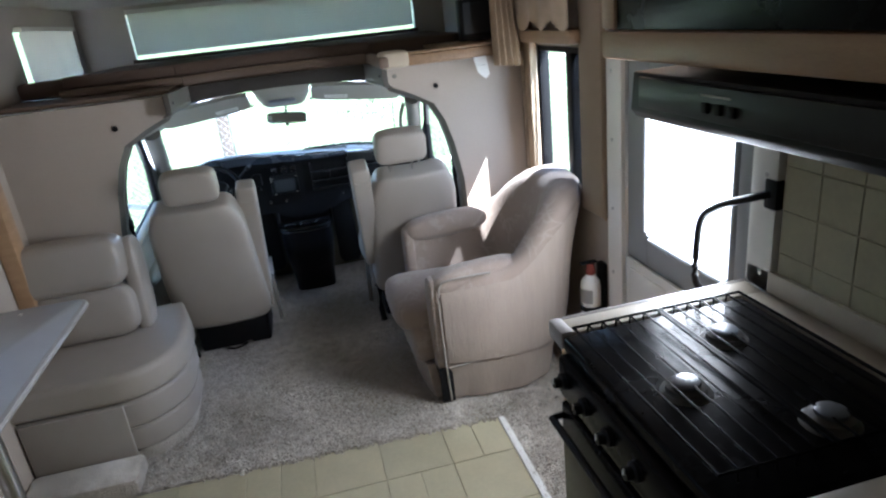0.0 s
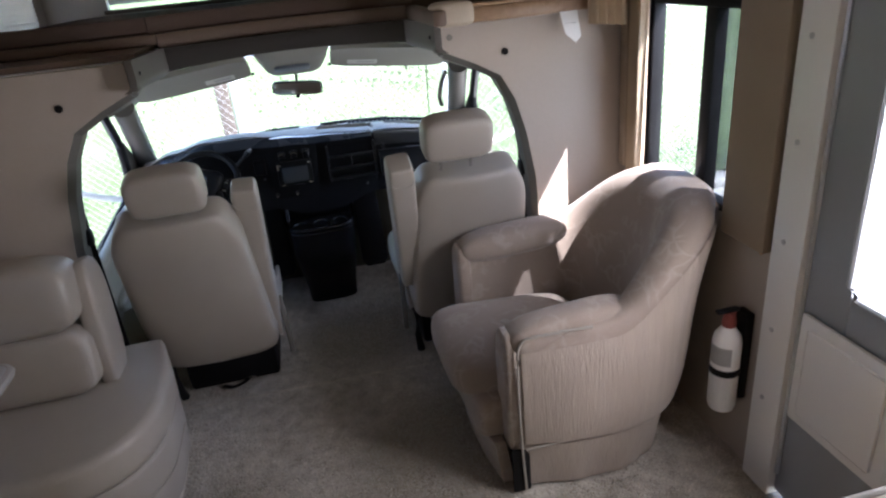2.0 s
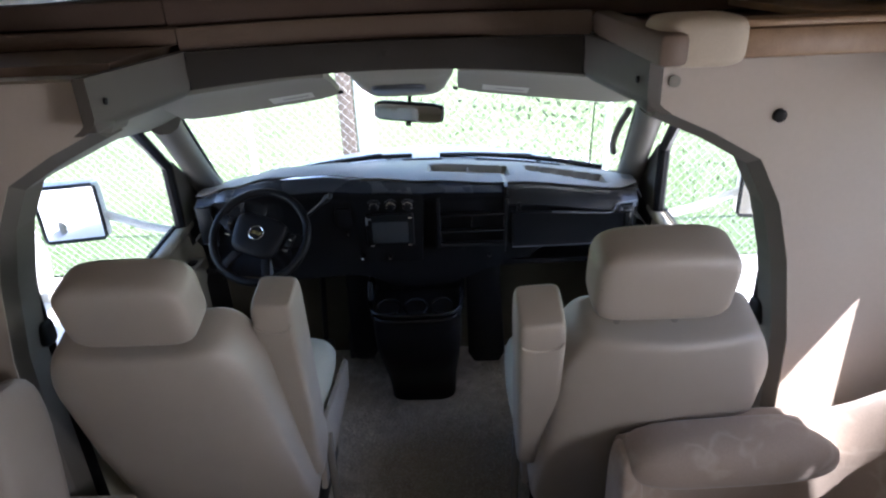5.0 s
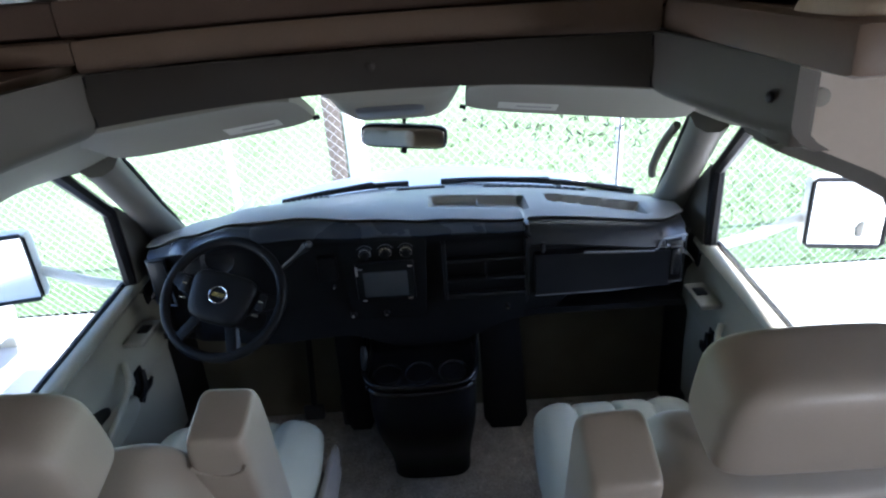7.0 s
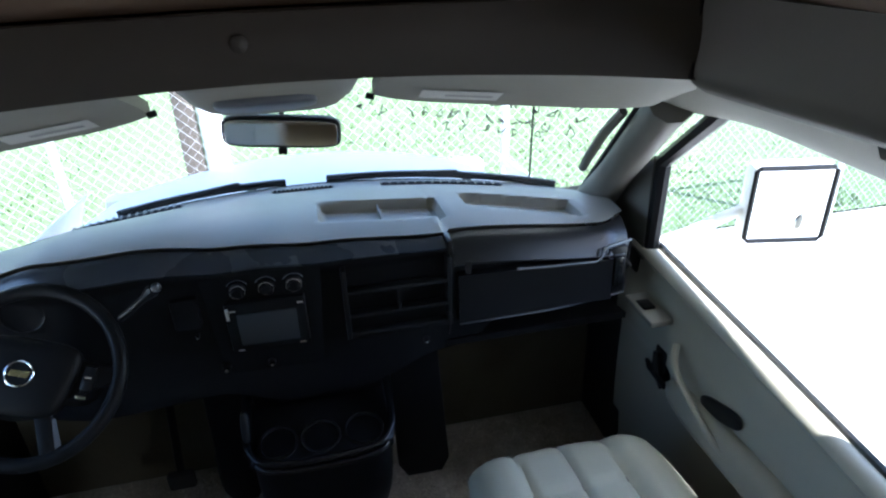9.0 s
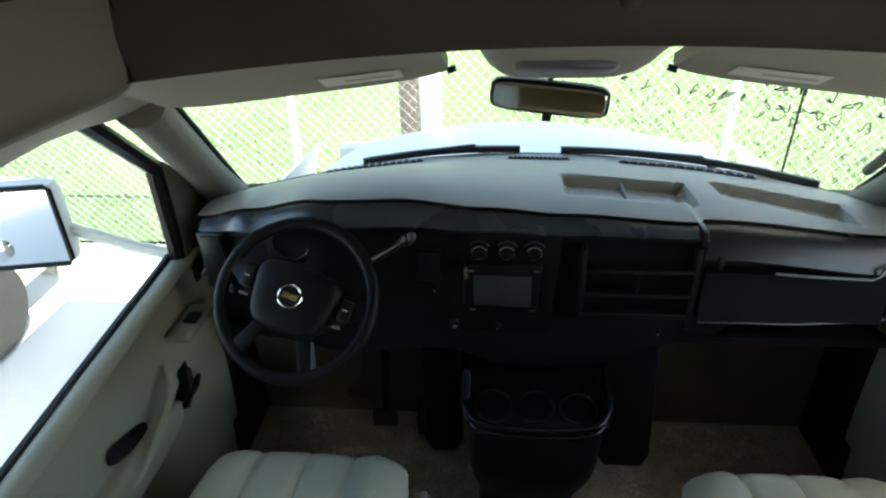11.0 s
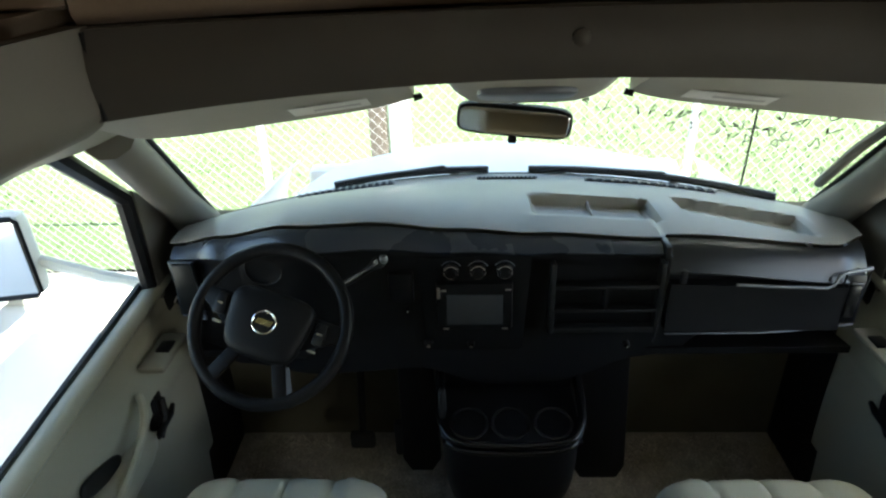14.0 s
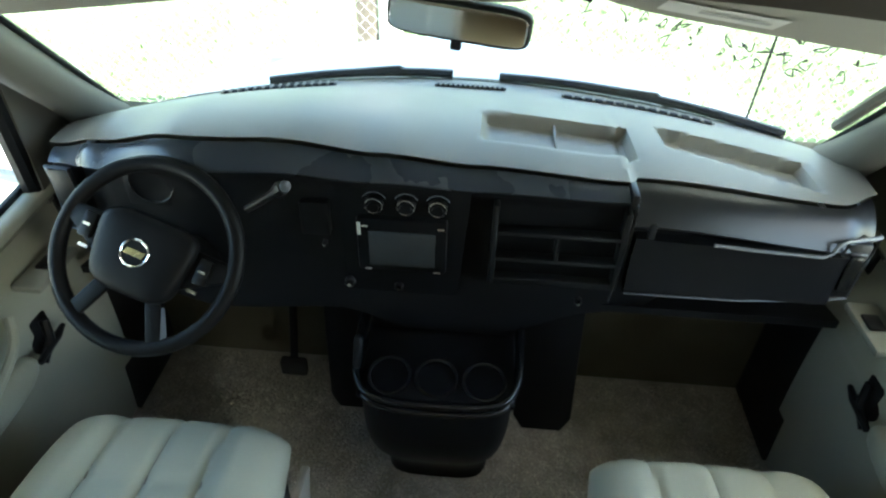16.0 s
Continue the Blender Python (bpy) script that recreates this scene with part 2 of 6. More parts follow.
def jacquard():
    """Beige upholstery with pale curling floral lines woven in, and a fine rib."""
    m = material("jacquard_upholstery", (0.325, 0.265, 0.222), 0.85, second=(0.23, 0.187, 0.158), scale=4, fine=240, amount=0.6, bump=0.3, dist=0.0015, spec=0.2, sheen=0.3)
    n, l = m.node_tree.nodes, m.node_tree.links
    p = n["Principled BSDF"]
    base = p.inputs["Base Color"].links[0].from_socket
    co = n.new("ShaderNodeTexCoord")
    warp = n.new("ShaderNodeTexNoise")
    warp.inputs["Scale"].default_value = 7
    l.new(co.outputs["Object"], warp.inputs["Vector"])
    push = n.new("ShaderNodeVectorMath")
    push.operation = "MULTIPLY_ADD"
    push.inputs[1].default_value = (0.22, 0.22, 0.22)
    l.new(warp.outputs["Color"], push.inputs[0])
    l.new(co.outputs["Object"], push.inputs[2])
    cell = n.new("ShaderNodeTexVoronoi")
    cell.feature = "DISTANCE_TO_EDGE"
    cell.inputs["Scale"].default_value = 13
    l.new(push.outputs[0], cell.inputs["Vector"])
    line = n.new("ShaderNodeMapRange")
    line.inputs["From Min"].default_value, line.inputs["From Max"].default_value = 0.01, 0.14
    line.inputs["To Min"].default_value, line.inputs["To Max"].default_value = 0.22, 0.0
    l.new(cell.outputs["Distance"], line.inputs["Value"])
    patch = n.new("ShaderNodeTexNoise")
    patch.inputs["Scale"].default_value = 9
    l.new(co.outputs["Object"], patch.inputs["Vector"])
    gate = n.new("ShaderNodeMapRange")
    gate.inputs["From Min"].default_value, gate.inputs["From Max"].default_value = 0.47, 0.56
    l.new(patch.outputs["Fac"], gate.inputs["Value"])
    keep = n.new("ShaderNodeMath")
    keep.operation = "MULTIPLY"
    l.new(line.outputs[0], keep.inputs[0])
    l.new(gate.outputs[0], keep.inputs[1])
    mix = n.new("ShaderNodeMix")
    mix.data_type = "RGBA"
    mix.inputs[7].default_value = (0.56, 0.51, 0.43, 1)
    l.new(keep.outputs[0], mix.inputs["Factor"])
    l.new(base, mix.inputs[6])
    l.new(mix.outputs[2], p.inputs["Base Color"])
    return m


JACQUARD = jacquard()


def ribbed():
    """The plain side of the same upholstery, with fine upright ribs and creases."""
    return material("ribbed_upholstery", (0.40, 0.335, 0.28), 0.9, second=(0.31, 0.26, 0.215), scale=42, fine=170, amount=0.5, bump=0.6, dist=0.003, spec=0.15, sheen=0.3, stretch=(1, 1, 0.07))


RIBBED = ribbed()


def let_through(m, share):
    """Make thin slats glow with the light that falls on their far side."""
    n, l = m.node_tree.nodes, m.node_tree.links
    thin, mix = n.new("ShaderNodeBsdfTranslucent"), n.new("ShaderNodeMixShader")
    thin.inputs[0].default_value = (0.75, 0.72, 0.66, 1)
    mix.inputs[0].default_value = share
    l.new(n["Principled BSDF"].outputs[0], mix.inputs[1])
    l.new(thin.outputs[0], mix.inputs[2])
    l.new(mix.outputs[0], n["Material Output"].inputs[0])


let_through(BLIND, 0.45)


def stained(m, name):
    """A copy of a carpet with large soft brown stains and trodden paths."""
    m = m.copy()
    m.name = name
    n, l = m.node_tree.nodes, m.node_tree.links
    p = n["Principled BSDF"]
    base = p.inputs["Base Color"].links[0].from_socket
    co = n.new("ShaderNodeNewGeometry")
    a = n.new("ShaderNodeTexNoise")
    a.inputs["Scale"].default_value, a.inputs["Detail"].default_value, a.inputs["Roughness"].default_value = 2.1, 3, 0.6
    l.new(co.outputs["Position"], a.inputs["Vector"])
    r = n.new("ShaderNodeMapRange")
    r.inputs["From Min"].default_value, r.inputs["From Max"].default_value, r.inputs["To Max"].default_value = 0.50, 0.64, 0.65
    l.new(a.outputs["Fac"], r.inputs["Value"])
    mix = n.new("ShaderNodeMix")
    mix.data_type = "RGBA"
    mix.inputs[7].default_value = (0.30, 0.26, 0.19, 1)
    # two old spills, one between the cab seats and one before the armchair
    total = r.outputs[0]
    for where, wide in (((0.10, 1.36, 0.0), 0.30), ((0.30, 0.36, 0.0), 0.34)):
        far, soak, edge, most = n.new("ShaderNodeVectorMath"), n.new("ShaderNodeMath"), n.new("ShaderNodeMapRange"), n.new("ShaderNodeMath")
        far.operation, far.inputs[1].default_value = "DISTANCE", where
        l.new(co.outputs["Position"], far.inputs[0])
        soak.operation, soak.inputs[1].default_value = "MULTIPLY_ADD", 0.5
        l.new(a.outputs["Fac"], soak.inputs[0])
        l.new(far.outputs["Value"], soak.inputs[2])
        edge.inputs["From Min"].default_value, edge.inputs["From Max"].default_value = wide + 0.15, wide + 0.33
        edge.inputs["To Min"].default_value, edge.inputs["To Max"].default_value = 0.75, 0.0
        l.new(soak.outputs[0], edge.inputs["Value"])
        most.operation = "MAXIMUM"
        l.new(total, most.inputs[0])
        l.new(edge.outputs[0], most.inputs[1])
        total = most.outputs[0]
    l.new(total, mix.inputs["Factor"])
    l.new(base, mix.inputs[6])
    island = n.new("ShaderNodeMapRange")
    island.inputs["To Min"].default_value, island.inputs["To Max"].default_value = 0.7, 1.15
    l.new(co.outputs["Random Per Island"], island.inputs["Value"])
    tone = n.new("ShaderNodeMix")
    tone.data_type, tone.blend_type = "RGBA", "MULTIPLY"
    tone.inputs["Factor"].default_value = 1.0
    l.new(mix.outputs[2], tone.inputs[6])
    l.new(island.outputs[0], tone.inputs[7])
    l.new(tone.outputs[2], p.inputs["Base Color"])
    return m


CARPET = stained(CARPET_BASE, "stained_carpet")


# ---- mesh tools ----
def thing(name, at, label, category, group="", kind=""):
    ob = new(name)
    ob.location = at
    ob.empty_display_size = 0.1
    return tagged(ob, label, category, group, kind)



def origin(ob):
    """Where a thing's own coordinates begin in the world."""
    while ob.parent:
        ob = ob.parent
    return Vector(ob.location)


def smooth_mesh(me, angle=40):
    for poly in me.polygons:
        poly.use_smooth = True
    me.set_sharp_from_angle(angle=radians(angle))


def part(name, bm, mat, parent=None, label="", smooth=True):
    """Link a bmesh, made in world coordinates, as one mesh object under a thing or a part."""
    me = bpy.data.meshes.new(name)
    bmesh.ops.recalc_face_normals(bm, faces=bm.faces)
    bm.to_mesh(me)
    bm.free()
    if smooth:
        smooth_mesh(me)
    me.materials.append(mat)
    ob = new(name, me)
    if parent:
        me.transform(Matrix.Translation(-origin(parent)))
        ob.parent = parent
    if label:
        ob["label"] = label
    return ob


def structure(name, bm, mat, label, category="", smooth=True):
    ob = part(name, bm, mat, None, "", smooth)
    return tagged(ob, label, category or name.rstrip("_0123456789"), kind="structure")


def single(name, bm, mat, label, category, group="", smooth=True):
    """A thing of one mesh, with its origin at its base."""
    xs = [v.co for v in bm.verts]
    base = Vector((sum(c.x for c in xs) / len(xs), sum(c.y for c in xs) / len(xs), min(c.z for c in xs)))
    ob = part(name, bm, mat, None, "", smooth)
    ob.data.transform(Matrix.Translation(-base))
    ob.location = base
    return tagged(ob, label, category, group)


def box(x0, x1, y0, y1, z0, z1, bevel=0.0, bm=None, m=None, seg=2):
    own = bmesh.new()
    bmesh.ops.create_cube(own, size=1.0, matrix=Matrix.Translation(((x0 + x1) / 2, (y0 + y1) / 2, (z0 + z1) / 2)) @ Matrix.Diagonal((abs(x1 - x0), abs(y1 - y0), abs(z1 - z0), 1)))
    if bevel:
        bmesh.ops.bevel(own, geom=own.edges[:], offset=bevel, segments=seg, profile=0.5, affect="EDGES")
    if m is not None:
        own.transform(m)
    return merge(bm, own)


def merge(bm, own):
    if bm is None:
        return own
    me = bpy.data.meshes.new("joined")
    own.to_mesh(me)
    own.free()
    bm.from_mesh(me)
    bpy.data.meshes.remove(me)
    return bm


def prism(poly, lift, bm=None, bevel=0.0):
    """A slab: a flat outline of points in space, pushed along lift."""
    own = bmesh.new()
    f = own.faces.new([own.verts.new(p) for p in poly])
    r = bmesh.ops.extrude_face_region(own, geom=[f])
    bmesh.ops.translate(own, verts=[v for v in r["geom"] if isinstance(v, bmesh.types.BMVert)], vec=lift)
    if bevel:
        bmesh.ops.bevel(own, geom=own.edges[:], offset=bevel, segments=2, profile=0.5, affect="EDGES")
    return merge(bm, own)


def tube(points, radius, bm=None, sides=8, closed=False, flat=1.0):
    """A round rod along points; radius may be one number or one for each point."""
    own = bmesh.new()
    pts = [Vector(p) for p in points]
    rings = []
    n = len(pts)
    for i, p in enumerate(pts):
        if closed:
            way = pts[(i + 1) % n] - pts[i - 1]
        else:
            way = pts[min(i + 1, n - 1)] - pts[max(i - 1, 0)]
        way.normalize()
        side = way.cross(Vector((0, 0, 1)))
        if side.length < 0.05:
            side = way.cross(Vector((0, 1, 0)))
        side.normalize()
        up = side.cross(way)
        r = radius[i] if isinstance(radius, (list, tuple)) else radius
        rings.append([own.verts.new(p + side * (r * math.cos(a)) + up * (r * flat * math.sin(a))) for a in (2 * math.pi * k / sides for k in range(sides))])
    for i in range(n if closed else n - 1):
        a, b = rings[i], rings[(i + 1) % n]
        for k in range(sides):
            own.faces.new((a[k], a[(k + 1) % sides], b[(k + 1) % sides], b[k]))
    if not closed:
        own.faces.new(rings[0][::-1])
        own.faces.new(rings[-1])
    return merge(bm, own)


def curve_points(points, steps=6):
    """Points on a smooth curve through the given ones."""
    pts = [Vector(p) for p in points]
    out = []
    for i in range(len(pts) - 1):
        p0, p1, p2, p3 = pts[max(i - 1, 0)], pts[i], pts[i + 1], pts[min(i + 2, len(pts) - 1)]
        for k in range(steps):
            t = k / steps
            out.append(0.5 * (2 * p1 + (p2 - p0) * t + (2 * p0 - 5 * p1 + 4 * p2 - p3) * t * t + (3 * p1 - p0 - 3 * p2 + p3) * t ** 3))
    return out + [pts[-1]]


def pad(size, m, e=0.35, e2=None, bm=None, nu=28, nv=14, shape=None):
    """A stuffed cushion: a rounded block of that size at the pose m; shape bends its points."""
    own = bmesh.new()
    e2 = e2 or e

    def power(c, k):
        return math.copysign(abs(c) ** k, c)
    rows = []
    for j in range(1, nv):
        v = -math.pi / 2 + math.pi * j / nv
        row = []
        for i in range(nu):
            u = 2 * math.pi * i / nu
            row.append(Vector((power(math.cos(v), e2) * power(math.cos(u), e) * size[0] / 2, power(math.cos(v), e2) * power(math.sin(u), e) * size[1] / 2, power(math.sin(v), e2) * size[2] / 2)))
        rows.append(row)
    ends = [Vector((0, 0, -size[2] / 2)), Vector((0, 0, size[2] / 2))]

    def put(p):
        return own.verts.new(m @ (shape(p) if shape else p))
    made = [[put(p) for p in row] for row in rows]
    low, high = put(ends[0]), put(ends[1])
    for j in range(len(made) - 1):
        for i in range(nu):
            k = (i + 1) % nu
            own.faces.new((made[j][i], made[j][k], made[j + 1][k], made[j + 1][i]))
    for i in range(nu):
        k = (i + 1) % nu
        own.faces.new((low, made[0][k], made[0][i]))
        own.faces.new((high, made[-1][i], made[-1][k]))
    return merge(bm, own)


def cushion_pad(size, m, relief, nu=64, nv=56):
    """A seat cushion: an evenly meshed rounded block whose top follows relief(x, y)."""
    own = bmesh.new()
    hx, hy, hz = size[0] / 2, size[1] / 2, size[2] / 2

    def at(u, v, up):
        x, y = hx * u * math.sqrt(1 - 0.16 * v * v), hy * v * math.sqrt(1 - 0.16 * u * u)
        high = ((1 - abs(u) ** 7) * (1 - abs(v) ** 7)) ** 0.42
        return own.verts.new(m @ Vector((x, y, up * hz * high + (relief(x, y) * high if up > 0 else 0))))
    for up in (1, -1):
        grid = [[at(math.sin(math.pi * (i / nu - 0.5)), math.sin(math.pi * (j / nv - 0.5)), up) for i in range(nu + 1)] for j in range(nv + 1)]
        for a, b in zip(grid, grid[1:]):
            for i in range(nu):
                own.faces.new((a[i], a[i + 1], b[i + 1], b[i]))
    bmesh.ops.remove_doubles(own, verts=own.verts[:], dist=0.0002)
    return own


def lathe(profile, m, sides=24, bm=None):
    """Turn (radius, height) pairs round the z axis of the pose m."""
    own = bmesh.new()
    rings = [[own.verts.new(m @ Vector((r * math.cos(a), r * math.sin(a), h))) for a in (2 * math.pi * k / sides for k in range(sides))] for r, h in profile]
    for a, b in zip(rings, rings[1:]):
        for k in range(sides):
            own.faces.new((a[k], a[(k + 1) % sides], b[(k + 1) % sides], b[k]))
    own.faces.new(rings[0][::-1])
    own.faces.new(rings[-1])
    return merge(bm, own)


def sheet(f, us, vs, thick=None, bm=None):
    """A surface from f(u, v); thick, a vector, gives it a second side and edges."""
    own = bmesh.new()
    grid = [[own.verts.new(f(u, v)) for u in us] for v in vs]
    for a, b in zip(grid, grid[1:]):
        for i in range(len(us) - 1):
            own.faces.new((a[i], a[i + 1], b[i + 1], b[i]))
    if thick:
        r = bmesh.ops.extrude_face_region(own, geom=own.faces[:])
        bmesh.ops.translate(own, verts=[v for v in r["geom"] if isinstance(v, bmesh.types.BMVert)], vec=thick)
    return merge(bm, own)


def span(a, b, n):
    return [a + (b - a) * i / n for i in range(n + 1)]


def ease(t):
    t = max(0.0, min(1.0, t))
    return t * t * (3 - 2 * t)


def line(pairs, x):
    """Smooth interpolation through sorted (x, value) pairs."""
    if x <= pairs[0][0]:
        return pairs[0][1]
    for (a, va), (b, vb) in zip(pairs, pairs[1:]):
        if x <= b:
            return va + (vb - va) * ease((x - a) / (b - a))
    return pairs[-1][1]


# ---- the coach body ----
XW, BULK, ROOF = 1.34, 0.84, 2.06     # inner face of the side walls, rear face of the bulkhead, ceiling
GROUND = -0.85


def carpet_edge(x):
    return -0.145 + 0.045 * (0.72 - x) + 0.006 * math.sin(x * 61) + 0.004 * math.sin(x * 173)


bm = bmesh.new()
prism([(x, carpet_edge(x), -0.03) for x in span(-1.4, 0.72, 100)] + [(0.72, -1.0, -0.03), (1.4, -1.0, -0.03), (1.4, 2.3, -0.03), (-1.4, 2.3, -0.03)], (0, 0, 0.03), bm)
carpet = structure("floor", bm, CARPET, "worn beige cut-pile carpet with darker stains", "carpet")
bm = tube(curve_points([(-0.86, 1.02, -0.002), (-0.4, 1.0, 0.0), (0.1, 0.985, 0.0), (0.45, 0.965, -0.002)]), 0.012, flat=0.6)
single("carpet_ridge", bm, CARPET, "raised seam running across the beige carpet", "carpet seam")
bm = bmesh.new()
random.seed(5)
for i in range(150):
    x = -0.62 + 1.33 * i / 150
    y = carpet_edge(x)
    tube([(x, y + 0.01, -0.004), (x + random.uniform(-0.006, 0.006), y - 0.004, 0.003 + random.random() * 0.004), (x + random.uniform(-0.012, 0.012), y - random.uniform(0.008, 0.02), -0.006)], 0.0035, bm, 5)
tagged(single("carpet_fringe", bm, CARPET, "frayed cut edge of the beige carpet", "carpet edge"), kind="stuff")
random.seed(21)
verts, faces = [], []
for i in range(110000):
    x, y = random.uniform(-0.9, 1.33), random.uniform(-0.14, 2.2)
    if i % 9 == 0:
        x, y = random.uniform(0.72, 1.33), random.uniform(-0.98, -0.1)
    if y < carpet_edge(x) and x < 0.72:
        continue
    a, h, w_ = random.random() * 6.28, random.uniform(0.004, 0.010), random.uniform(0.003, 0.0055)
    k = len(verts)
    verts += [(x - w_ * math.cos(a), y - w_ * math.sin(a), -0.001), (x + w_ * math.cos(a), y + w_ * math.sin(a), -0.001), (x + random.uniform(-0.012, 0.012), y + random.uniform(-0.012, 0.012), h)]
    faces.append((k, k + 1, k + 2))
me = bpy.data.meshes.new("carpet_pile")
me.from_pydata(verts, [], faces)
me.materials.append(CARPET)
tagged(new("carpet_pile", me), "short tufts of the worn beige carpet", "carpet", kind="stuff")
structure("floor_under", box(-1.4, 1.4, -3.7, 0.2, -0.08, -0.034), GROUT, "plain sub-floor below the sheet vinyl", "floor")
single("floor_strip", box(0.715, 0.745, -2.6, -0.15, -0.034, 0.004, 0.003), WHITE, "pale metal strip along the vinyl floor edge", "floor strip")
structure("ceiling", box(-1.42, 1.42, -3.7, 2.75, ROOF, ROOF + 0.06), WALL, "plain beige ceiling panel", "ceiling")

# side walls, with the openings left in them
bm = bmesh.new()
T = 0.05
for y0, y1, z0, z1 in ((0.68, BULK + 0.05, -0.1, ROOF), (0.10, 0.68, -0.1, 0.90), (0.10, 0.68, 1.575, ROOF), (-0.20, 0.10, -0.1, ROOF), (-1.02, -0.20, 1.84, ROOF), (-1.02, -0.20, -0.1, -0.05), (-3.7, -1.02, -0.1, ROOF), (BULK + 0.05, 2.75, 1.53, ROOF)):
    box(XW, XW + T, y0, y1, z0, z1, 0, bm)
structure("wall_east", bm, WALL, "beige wall covering with entry door and window", "wall", False)
bm = bmesh.new()
for y0, y1, z0, z1 in ((0.50, BULK + 0.05, -0.1, ROOF), (-0.85, -0.15, -0.1, 0.98), (-0.85, -0.15, 1.48, ROOF), (-0.15, 0.50, -0.1, ROOF), (-3.7, -0.85, -0.1, ROOF), (BULK + 0.05, 1.50, 1.53, ROOF), (1.50, 2.50, 1.53, 1.60), (1.50, 2.50, 1.93, ROOF), (2.50, 2.75, 1.53, ROOF)):
    box(-XW - T, -XW, y0, y1, z0, z1, 0, bm)
structure("wall_west", bm, WALL, "beige wall covering with two windows", "wall", False)
bm = bmesh.new()
box(-XW, XW, -3.7, -3.64, -0.1, ROOF, 0, bm)
structure("wall_rear", bm, WALL, "plain beige rear wall", "wall", False)
bm = bmesh.new()
for x0, x1, z0, z1 in ((-XW, -1.0, 1.53, ROOF), (1.10, XW, 1.53, ROOF), (-1.0, 1.10, 1.53, 1.685), (-1.0, 1.10, 2.0, ROOF)):
    box(x0, x1, 2.69, 2.75, z0, z1, 0, bm)
structure("wall_front", bm, WALL, "beige front wall of the over-cab bunk", "wall", False)

# bulkhead with its arch
ARCHED = [(0.535, 1.545), (0.538, 1.50), (0.57, 1.445), (0.68, 1.395), (0.785, 1.335), (0.84, 1.235), (0.88, 1.10), (0.915, 0.90), (0.925, 0.65), (0.925, 0.30), (0.90, -0.02)]
for side, name in ((1, "wall_bulkhead_east"), (-1, "wall_bulkhead_west")):
    outline = [(side * x, BULK, z) for x, z in ARCHED] + [(side * XW, BULK, -0.02), (side * XW, BULK, 1.545)]
    structure(name, prism(outline, (0, 0.045, 0)), WALL, "beige bulkhead panel beside the cab arch", "wall", False)
    strip = bmesh.new()
    pts = ARCHED[1:]
    for (xa, za), (xb, zb) in zip(pts, pts[1:]):
        d = Vector((xb - xa, zb - za)).normalized()
        nrm = Vector((d.y, -d.x)) * 0.022
        prism([(side * xa, BULK + 0.004, za), (side * xb, BULK + 0.004, zb), (side * (xb + nrm.x * 1.0), BULK + 0.03, zb + nrm.y), (side * (xa + nrm.x), BULK + 0.03, za + nrm.y)], (0, 0.07, 0), strip)
    single("arch_trim", strip, ARCH, "grey moulded trim lining the cab arch", "trim", "arch trims", False)
    bm = lathe([(0.0135, 0), (0.0135, 0.006), (0.008, 0.008)], pose(side * 0.805, BULK, 1.425, 90), 14)
    single("wall_plug", bm, BLACK, "small black plug set in the beige bulkhead", "plug", "bulkhead plugs")
single("screw_cover", lathe([(0.012, 0), (0.012, 0.004), (0.006, 0.006)], pose(0.59, BULK, 1.50, 90), 12), HEADLINER, "pale screw cover on the beige bulkhead", "screw cover")
single("screw_cover", lathe([(0.009, 0), (0.009, 0.004), (0.005, 0.006)], pose(XW, -0.03, 0.83, 0, -90), 12), OAK, "small brown screw cover on the beige wall", "screw cover")

# header and its two side pieces round the overhead cut-out
HX, HY = 0.465, 1.12
header = thing("header_trim", (0, HY, 1.46), "beige moulded trim round the overhead opening, shade in its colour", "trim")
# centre takes the shaded tone, side panels and end caps the lit one
part("centre_panel", sheet(lambda u, v: (u * (HX + 0.012), HY + 0.05 * (1 - u * u) - 0.03 * v * (1 - v), 1.472 + 0.022 * (1 - u * u) + (0.088 - 0.020 * (1 - u * u)) * v), span(-1, 1, 24), span(0, 1, 5), (0, 0.02, 0)), HEADER_SHADED, header)
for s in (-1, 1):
    part("side_panel", sheet(lambda u, v: (s * (HX + 0.002 + 0.05 * u + 0.03 * max(0.0, 0.3 - v) ** 2 / 0.09), HY + 0.012 - 0.37 * u, 1.562 - 0.108 * (1 - v)), span(0, 1, 10), span(0, 1, 10), (s * 0.02, 0, 0)), HEADER_LIT, header)
    part("end_cap", box(s * 0.518, s * 0.545, 0.763, 0.838, 1.458, 1.561, 0.006), HEADER_LIT, header)
    part("screw", lathe([(0.007, 0), (0.007, 0.004), (0.004, 0.006)], pose(s * 0.509, 0.80, 1.513, 0, -90 * s), 10), DARK_TRIM, header)
    part("joint", box(s * (HX + 0.002) - 0.0015, s * (HX + 0.002) + 0.0015, HY - 0.003, HY + 0.006, 1.475, 1.558), BLACK, header)
part("backing", box(-0.62, 0.62, 1.203, 1.215, 1.515, 1.555), HEADER_SHADED, header)
part("packing_strip", box(-0.50, 0.50, 1.236, 1.246, 1.545, 1.60), HEADER_SHADED, header)
part("screw", lathe([(0.009, 0), (0.009, 0.004), (0.005, 0.006)], pose(0.0, HY + 0.045, 1.535, 90), 10), HEADER_SHADED, header)

